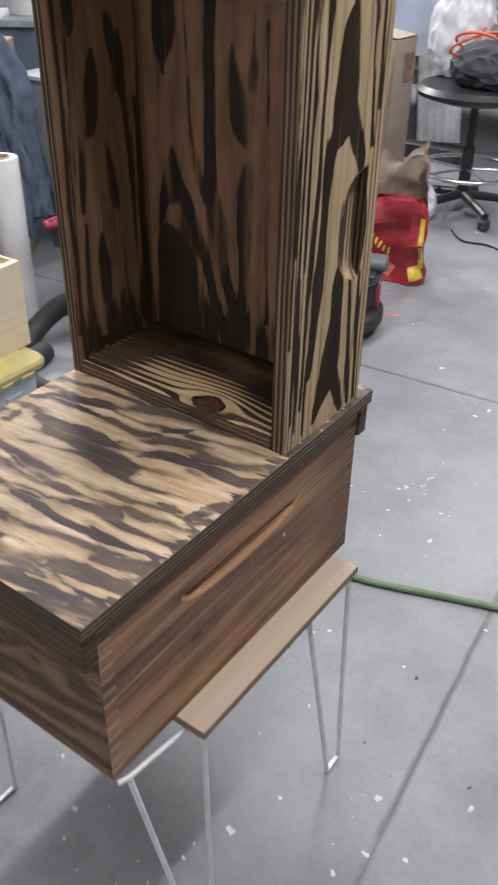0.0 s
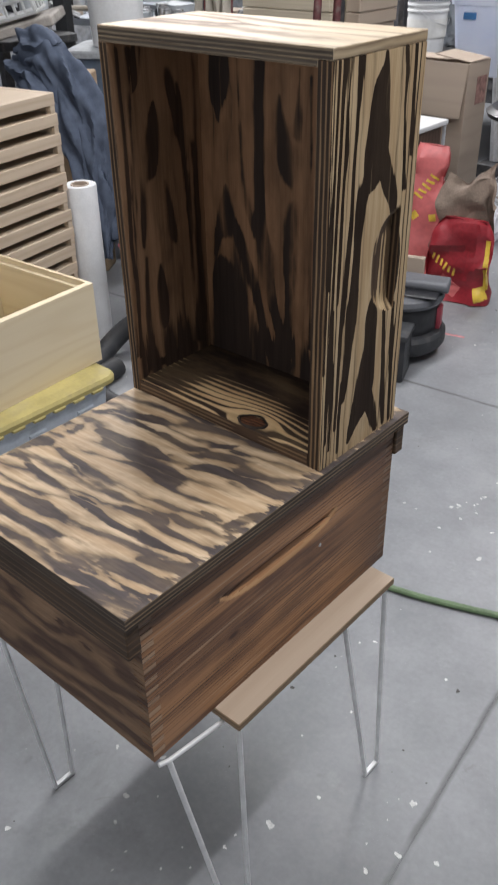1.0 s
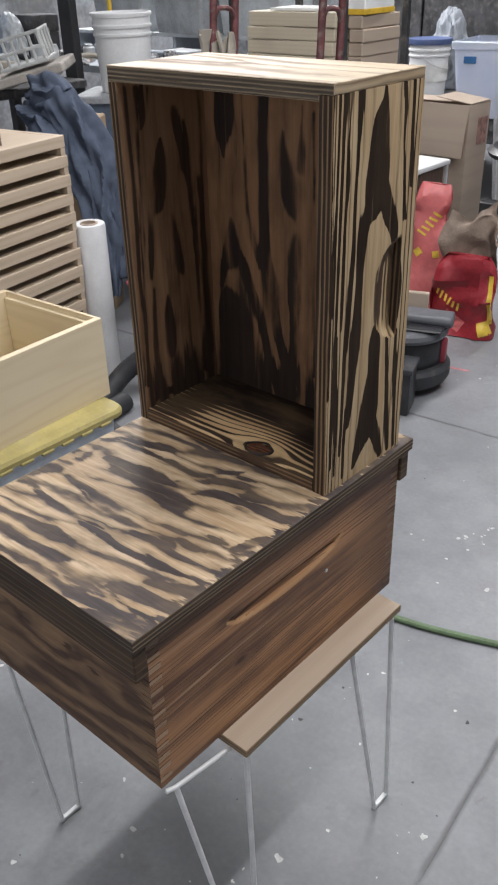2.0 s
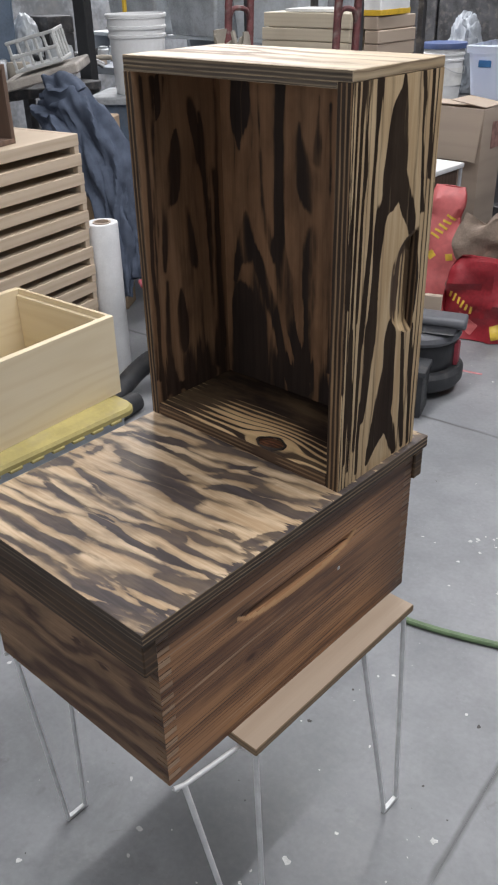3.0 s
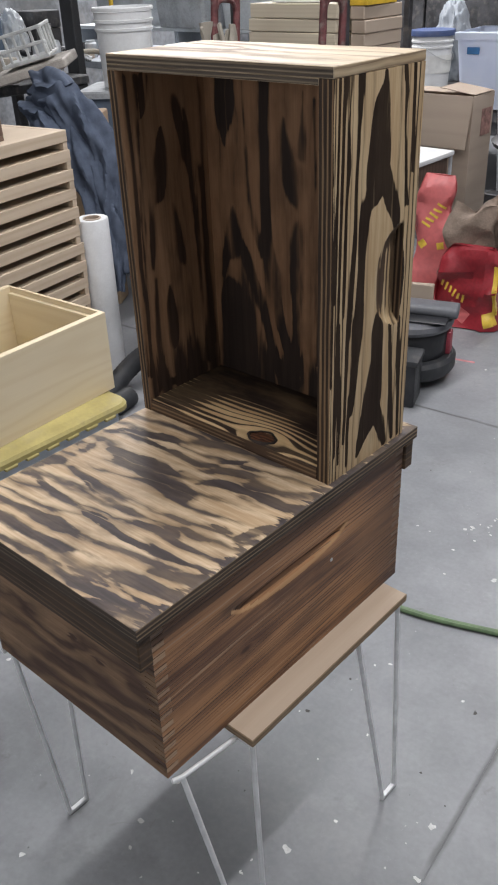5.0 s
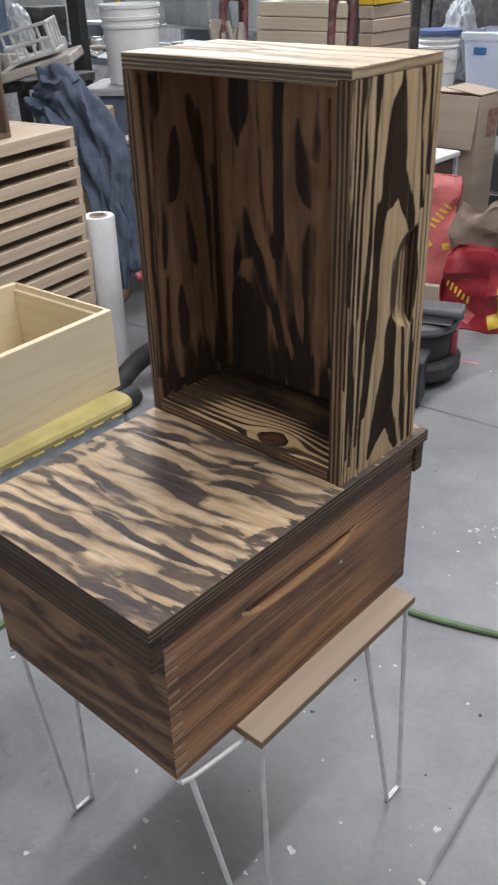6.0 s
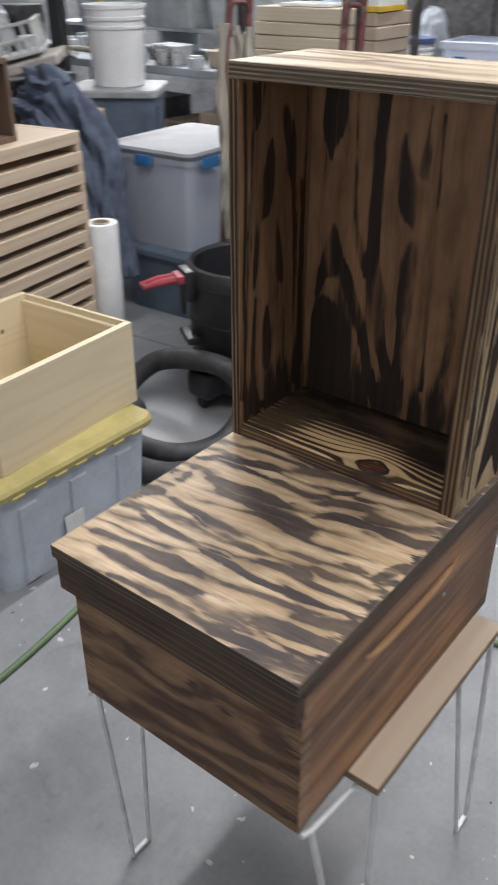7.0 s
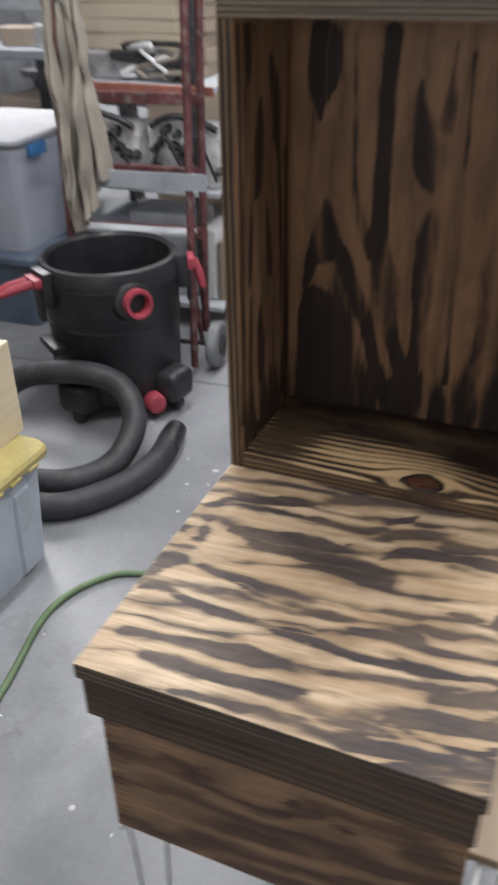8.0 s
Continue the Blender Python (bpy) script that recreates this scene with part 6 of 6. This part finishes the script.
for m, w, reach in ((Matrix.Translation((0, -cd - 0.003, ch)) @ Matrix.Rotation(radians(80), 4, "X"), cw, 0.25), (Matrix.Translation((0, cd, ch)) @ Matrix.Rotation(radians(2), 4, "X"), cw, 0.12)):
    part("flap", moved(bm_box((-w, -reach, -0.002), (w, 0, 0.002), 0.0005), m), CARD, card, "bent top flap")
part("flap", moved(bm_box((-0.20, -cd + 0.01, -0.002), (0, cd - 0.01, 0.002), 0.0005), Matrix.Translation((cw, 0, ch + 0.006)) @ Matrix.Rotation(radians(7), 4, "Y")), CARD, card)
part("flap", moved(bm_box((0, -cd + 0.01, -0.002), (0.22, cd - 0.01, 0.002), 0.0005), Matrix.Translation((-cw, 0, ch + 0.006)) @ Matrix.Rotation(radians(-4), 4, "Y")), CARD, card)
part("print", bm_box((cw + 0.0005, -0.01, 0.47), (cw + 0.002, 0.09, 0.60), 0.0003), plain("faded_red_print", (0.36, 0.20, 0.17), 0.85, 0, 0.3, 25), card, "faded red printed mark")

low_table = thing("low_table", (-1.66, 3.22, 0), 0, "low table with a white top and thin steel legs", "table")
part("tabletop", bm_box((-0.135, -0.2, 0.425), (0.125, 0.2, 0.450), 0.008, 2), WHITE_PLASTIC, low_table)
part("apron", bm_box((-0.105, -0.17, 0.32), (0.105, 0.17, 0.4245), 0.003), BROWN_BOX, low_table)
for x in (-0.115, 0.115):
    for y in (-0.18, 0.18):
        part("leg", bm_tube([(x, y, 0), (x, y, 0.4245)], 0.009, 8), GREY_LIGHT, low_table)


# ---- charcoal bags, paper, stray plastic ----
def decal(name, owner, bvh, x, z, w, h, turn, mat, label, n=8):
    """A printed patch that lies on the sack's front."""
    c, s = math.cos(radians(turn)), math.sin(radians(turn))

    def fun(u, v):
        a, b = (u - 0.5) * w, (v - 0.5) * h
        px, pz = x + a * c - b * s, z + a * s + b * c
        hit = bvh.ray_cast(Vector((px, -1, pz)), Vector((0, 1, 0)))[0]
        return (px, (hit.y if hit else -0.06) - 0.0015, pz)

    return part(name, bm_cloth(fun, n, n, 0.0008), mat, owner, label, 60)


def flat_bag(at, rz, lean, w, d, h, mat, label, seed):
    """A flat paper sack with a rounded, folded top, planar faces and soft dents."""
    t = thing("charcoal_bag", at, rz, label, "bag")
    t.matrix_world = pose(*at, lean, 0, rz)
    loops, n = [], 44
    for k in range(23):
        f = k / 22
        wide = w / 2 * (1 - 0.10 * f - 0.55 * max(0.0, f - 0.8) ** 2 * 25 * 0.5)
        deep = d / 2 * (1 - 0.35 * f) * (1 if f < 0.85 else math.sqrt(max(0.0, 1 - ((f - 0.85) / 0.15) ** 2)) * 0.8 + 0.2)
        ring = []
        for j in range(n):
            a = 2 * math.pi * j / n
            x = wide * math.copysign(abs(math.cos(a)) ** 0.45, math.cos(a))
            y = deep * math.copysign(abs(math.sin(a)) ** 0.45, math.sin(a))
            p = Vector((x, y, h * f))
            e = Vector(noise.noise_vector(p * 7 + Vector((seed, 0, seed)))) * 0.030 * min(1, f * 4 + 0.2)
            crease = abs(noise.noise(p * 11 + Vector((0, seed, 0)))) * 0.040 + abs(noise.noise(p * 23 + Vector((seed, seed, 0)))) * 0.012
            ring.append((x + e.x, y + e.y - math.copysign(crease, y), max(h * f + e.z * 0.6, 0.001)))
        loops.append(ring)
    skin = bm_loft(loops)
    bvh = BVHTree.FromBMesh(skin)
    part("skin", skin, mat, t, "", 30)
    return t, bvh


bag, skin_tree = flat_bag((-0.91, 2.47, 0), 12, -4, 0.26, 0.13, 0.32, BAG_RED, "crumpled dark red paper charcoal bag with yellow print", 2.0)
for k in range(6):
    decal("print", bag, skin_tree, -0.105 + k * 0.018, 0.165 - k * 0.010, 0.009, 0.026 + 0.006 * (k % 2), -22 + 6 * (k % 3), BAG_YELLOW, "yellow printed bar")
decal("roundel", bag, skin_tree, 0.098, 0.045, 0.045, 0.055, 20, BAG_YELLOW, "yellow printed patch")
decal("side_stripe", bag, skin_tree, 0.108, 0.16, 0.018, 0.19, 4, BAG_YELLOW, "yellow stripe along the gusset", 12)
decal("side_stripe", bag, skin_tree, -0.03, 0.06, 0.09, 0.05, -30, BAG_PINK, "pale red printed panel", 12)
tall_bag, skin_tree = flat_bag((-1.155, 2.60, 0), 22, -6, 0.165, 0.12, 0.525, BAG_PINK, "faded red charcoal bag leaning by another bag", 5.0)
for k in range(5):
    decal("print", tall_bag, skin_tree, -0.035 + 0.014 * k, 0.335 + k * 0.018, 0.040 - 0.004 * (k % 2), 0.009, -32 + 8 * (k % 2), BAG_YELLOW, "yellow printed bar")
decal("roundel", tall_bag, skin_tree, 0.03, 0.25, 0.028, 0.028, 10, BAG_YELLOW, "yellow printed patch")
decal("roundel", tall_bag, skin_tree, -0.045, 0.255, 0.032, 0.03, 40, BAG_YELLOW, "yellow printed patch")


def paper(u, v):
    p = Vector(((u - 0.5) * 0.22, 0.0, (v - 0.5) * 0.28))
    p += Vector(noise.noise_vector(p * 7 + Vector((3, 1, 2)))) * 0.085 + Vector(noise.noise_vector(p * 19)) * 0.022
    return p


single("kraft_paper", bm_cloth(paper, 26, 28, 0.0015), KRAFT, (-0.92, 2.52, 0.350), 14, "crumpled torn brown kraft paper stuffed in a bag", "paper", smooth=8)
single("white_bag", bm_blob(0.14, 0.12, 0.17, 6.0), WHITE_BAG, (-1.14, 3.19, 0.0), 0, "crumpled white plastic bag on the floor by the stool", "bag", smooth=50)
single("card_scrap", crumple(bm_box((-0.075, -0.012, 0), (0.055, 0.012, 0.20), 0.003), 0.006, 0.06), CARD, (-1.03, 2.30, 0.0), 24, "torn piece of pale cardboard on the floor", "cardboard")

# ---- vacuum head on the floor ----
HEAD_GREY = plain("dark_grey_plastic", (0.11, 0.115, 0.13), 0.45, 0, 0.12, 8, grime=0.2)
head = thing("vacuum_motor", (-0.86, 1.955, 0), 20, "grey and black vacuum motor head set down on the floor", "vacuum head")
part("skirt", bm_lathe([(0, 0.03), (0.12, 0.03), (0.155, 0.035), (0.165, 0.05), (0.165, 0.085), (0.155, 0.098), (0.135, 0.10), (0, 0.10)], 48), RUBBER, head)
part("motor_drum", bm_lathe([(0, 0.099), (0.132, 0.099), (0.135, 0.11), (0.135, 0.185), (0.128, 0.195), (0, 0.196)], 48), BLACK, head)
part("filter_cage", bm_lathe([(0, 0.0), (0.07, 0.0), (0.085, 0.01), (0.085, 0.03), (0, 0.031)], 32), BLACK, head)
part("cap", bm_lathe([(0.128, 0.194), (0.145, 0.198), (0.150, 0.21), (0.145, 0.225), (0.12, 0.232), (0, 0.235)], 48), HEAD_GREY, head, "grey cap ring")
part("handle", crumple(bm_box((-0.13, -0.042, 0.240), (0.165, 0.042, 0.268), 0.013, 4), 0.012, 0.05), HEAD_GREY, head, "flat grey carrying handle")
part("slot", bm_box((-0.13, -0.10, 0.2345), (0.14, 0.10, 0.2415), 0.004), BLACK, head)
part("latch", bm_box((0.128, -0.022, 0.10), (0.148, 0.022, 0.18), 0.006, 2), RED_DULL, head, "red side latch")
part("power_pod", bm_box((0.012, -0.265, 0.0), (0.080, -0.155, 0.155), 0.012, 2), BLACK, head, "black upright housing with a ledge")
part("pod_ledge", bm_box((0.006, -0.272, 0.150), (0.086, -0.15, 0.172), 0.008, 2), RUBBER, head)
part("cord_hook", bm_tube(smooth_path([(0.02, -0.15, 0.06), (0.02, -0.18, 0.06), (0.02, -0.18, 0.10), (0.02, -0.14, 0.11)], 5), 0.010, 8), RUBBER, head)

# ---- stool with bags ----
stool = thing("work_stool", (-1.035, 3.40, 0), 0, "black work stool with a chrome foot ring, piled with bags", "stool")
part("seat", bm_lathe([(0, 0.50), (0.20, 0.505), (0.265, 0.525), (0.275, 0.545), (0.25, 0.565), (0, 0.570)], 40), BLACK, stool)
part("column", bm_lathe([(0, 0.08), (0.028, 0.08), (0.028, 0.30), (0.018, 0.30), (0.018, 0.50), (0, 0.50)], 20), BLACK, stool)
part("foot_ring", bm_tube([(0.235 * math.cos(a), 0.235 * math.sin(a), 0.20) for a in np.linspace(0, 2 * math.pi, 41)[:-1]], 0.010, 10, True), STEEL, stool, "chrome foot ring")
for k in range(5):
    a = 2 * math.pi * k / 5 + 0.5
    c, s_ = math.cos(a), math.sin(a)
    spoke = part("base_spoke", bm_tube([(0.02 * c, 0.02 * s_, 0.085), (0.27 * c, 0.27 * s_, 0.062)], [0.022, 0.016], 10), BLACK, stool)
    part("caster", bm_lathe([(0, 0), (0.018, 0), (0.027, 0.01), (0.027, 0.04), (0.018, 0.05), (0, 0.05)], 16), RUBBER, spoke).matrix_basis = Matrix.Translation((0.27 * c, 0.27 * s_, 0.0))
    part("ring_strut", bm_tube([(0.026 * c, 0.026 * s_, 0.20), (0.235 * c, 0.235 * s_, 0.20)], 0.006, 8), STEEL, stool)
single("black_bag", bm_blob(0.34, 0.30, 0.18, 3.0, 0.12, 0.02), plain("dark_grey_fabric", (0.06, 0.06, 0.07), 0.8, 0, 0.25, 12), (-0.99, 3.38, 0.568), 0, "slumped dark tool bag on the stool", "bag", smooth=50)
single("white_sack", bm_blob(0.30, 0.24, 0.42, 9.0), WHITE_BAG, (-1.20, 3.53, 0.567), 0, "white plastic sack slumped on the stool", "bag", smooth=50)
cord = thing("extension_cord", (-0.96, 3.36, 0.705), 0, "tangled orange extension cord on the tool bag", "cord")
loop = [(0.14 * math.cos(a * 1.0) * (1 + 0.3 * math.sin(2.3 * a)), 0.09 * math.sin(a * 1.3), 0.05 * math.sin(1.7 * a) + 0.03) for a in np.linspace(0, 16, 46)]
part("loops", bm_tube(smooth_path(loop, 4), 0.006, 8), ORANGE, cord)
# added block that stands in for the dark area below the panel
single("plinth", bm_box((-0.17, -0.07, 0), (0.17, 0.07, 0.078), 0.004), DARK_METAL, (-1.53, 4.17, 0), 0, "dark low block added under the metal panel", "block")
panel = thing("corrugated_panel", (-1.525, 4.17, 0.082), 0, "pale corrugated metal panel leaning upright", "metal panel")
panel.matrix_world = pose(-1.525, 4.17, 0.094, 0, -6, 0)
part("sheet", bm_cloth(lambda u, v: ((u - 0.5) * 0.26, 0.008 * math.sin(u * 36), v * 0.70), 90, 4, 0.0015), PANEL_METAL, panel, smooth=60)

# ---- garden hose, cord, flecks ----
single("garden_hose", bm_tube(smooth_path([(-0.80, -0.6, 0.008), (-0.85, -0.1, 0.008), (-0.87, 0.20, 0.008), (-0.905, 0.42, 0.008), (-0.945, 0.62, 0.008), (-0.90, 0.75, 0.008), (-0.80, 0.81, 0.008), (-0.50, 0.845, 0.008), (-0.178, 0.879, 0.008), (0.135, 0.985, 0.008), (0.6, 1.13, 0.008), (1.4, 1.2, 0.008)], 14), 0.0075, 10), HOSE_GREEN, label="thin green garden hose lying across the floor", category="hose")
single("power_cord", bm_tube(smooth_path([(-0.95, 3.12, 0.005), (-0.85, 3.02, 0.005), (-0.72, 3.03, 0.005), (-0.45, 2.9, 0.005), (-0.1, 2.95, 0.005)], 10), 0.0045, 8), BLACK, label="black power cord on the floor by the stool", category="cord")


def flecks(name, count, seed, colour, label, sizes):
    """Torn, uneven crumbs and drips lying on the slab, in loose clusters."""
    r, verts, faces = random.Random(seed), [], []
    spots = [(r.uniform(-0.9, 1.3), r.uniform(-0.5, 3.2)) for _ in range(30)]
    for k in range(count):
        cx, cy = r.choice(spots) if k % 3 else (r.uniform(-1.6, 1.6), r.uniform(-0.8, 4.0))
        spread = r.choice((0.03, 0.10, 0.16))
        x, y = cx + r.gauss(0, spread), cy + r.gauss(0, spread)
        size = r.choice(sizes) * r.uniform(0.7, 1.3)
        n, first, turn, long = 9, len(verts), r.uniform(0, 3.14), r.uniform(1.0, 1.9)
        for j in range(n):
            a = 2 * math.pi * j / n
            q = size * r.uniform(0.55, 1.15)
            u, w = q * math.cos(a) * long, q * math.sin(a)
            verts.append((x + u * math.cos(turn) - w * math.sin(turn), y + u * math.sin(turn) + w * math.cos(turn), 0.0006 + 0.00001 * (k % 17)))
        faces.append(tuple(range(first, first + n)))
    me = bpy.data.meshes.new(name)
    me.from_pydata(verts, [], faces)
    me.materials.append(plain(name + "_paint", colour, 0.6, 0, 0.15, 40))
    return tagged(new(name, me), label, "paint flecks", kind="stuff")


flecks("paint_flecks", 820, 5, (0.66, 0.66, 0.66), "scattered white paint and plaster flecks on the concrete", (0.0013, 0.0018, 0.0022, 0.003, 0.0042, 0.0055))
flecks("dirt_crumbs", 240, 11, (0.06, 0.057, 0.055), "scattered dark crumbs of dirt on the concrete", (0.0012, 0.0018, 0.0025, 0.004))
single("red_mark", bm_box((-0.055, -0.006, 0), (0.055, 0.006, 0.0012), 0), plain("pink_chalk", (0.62, 0.26, 0.28), 0.8, 0, 0.2, 40), (-0.762, 2.163, 0.0), 12, "short pink chalk mark on the floor", "mark")
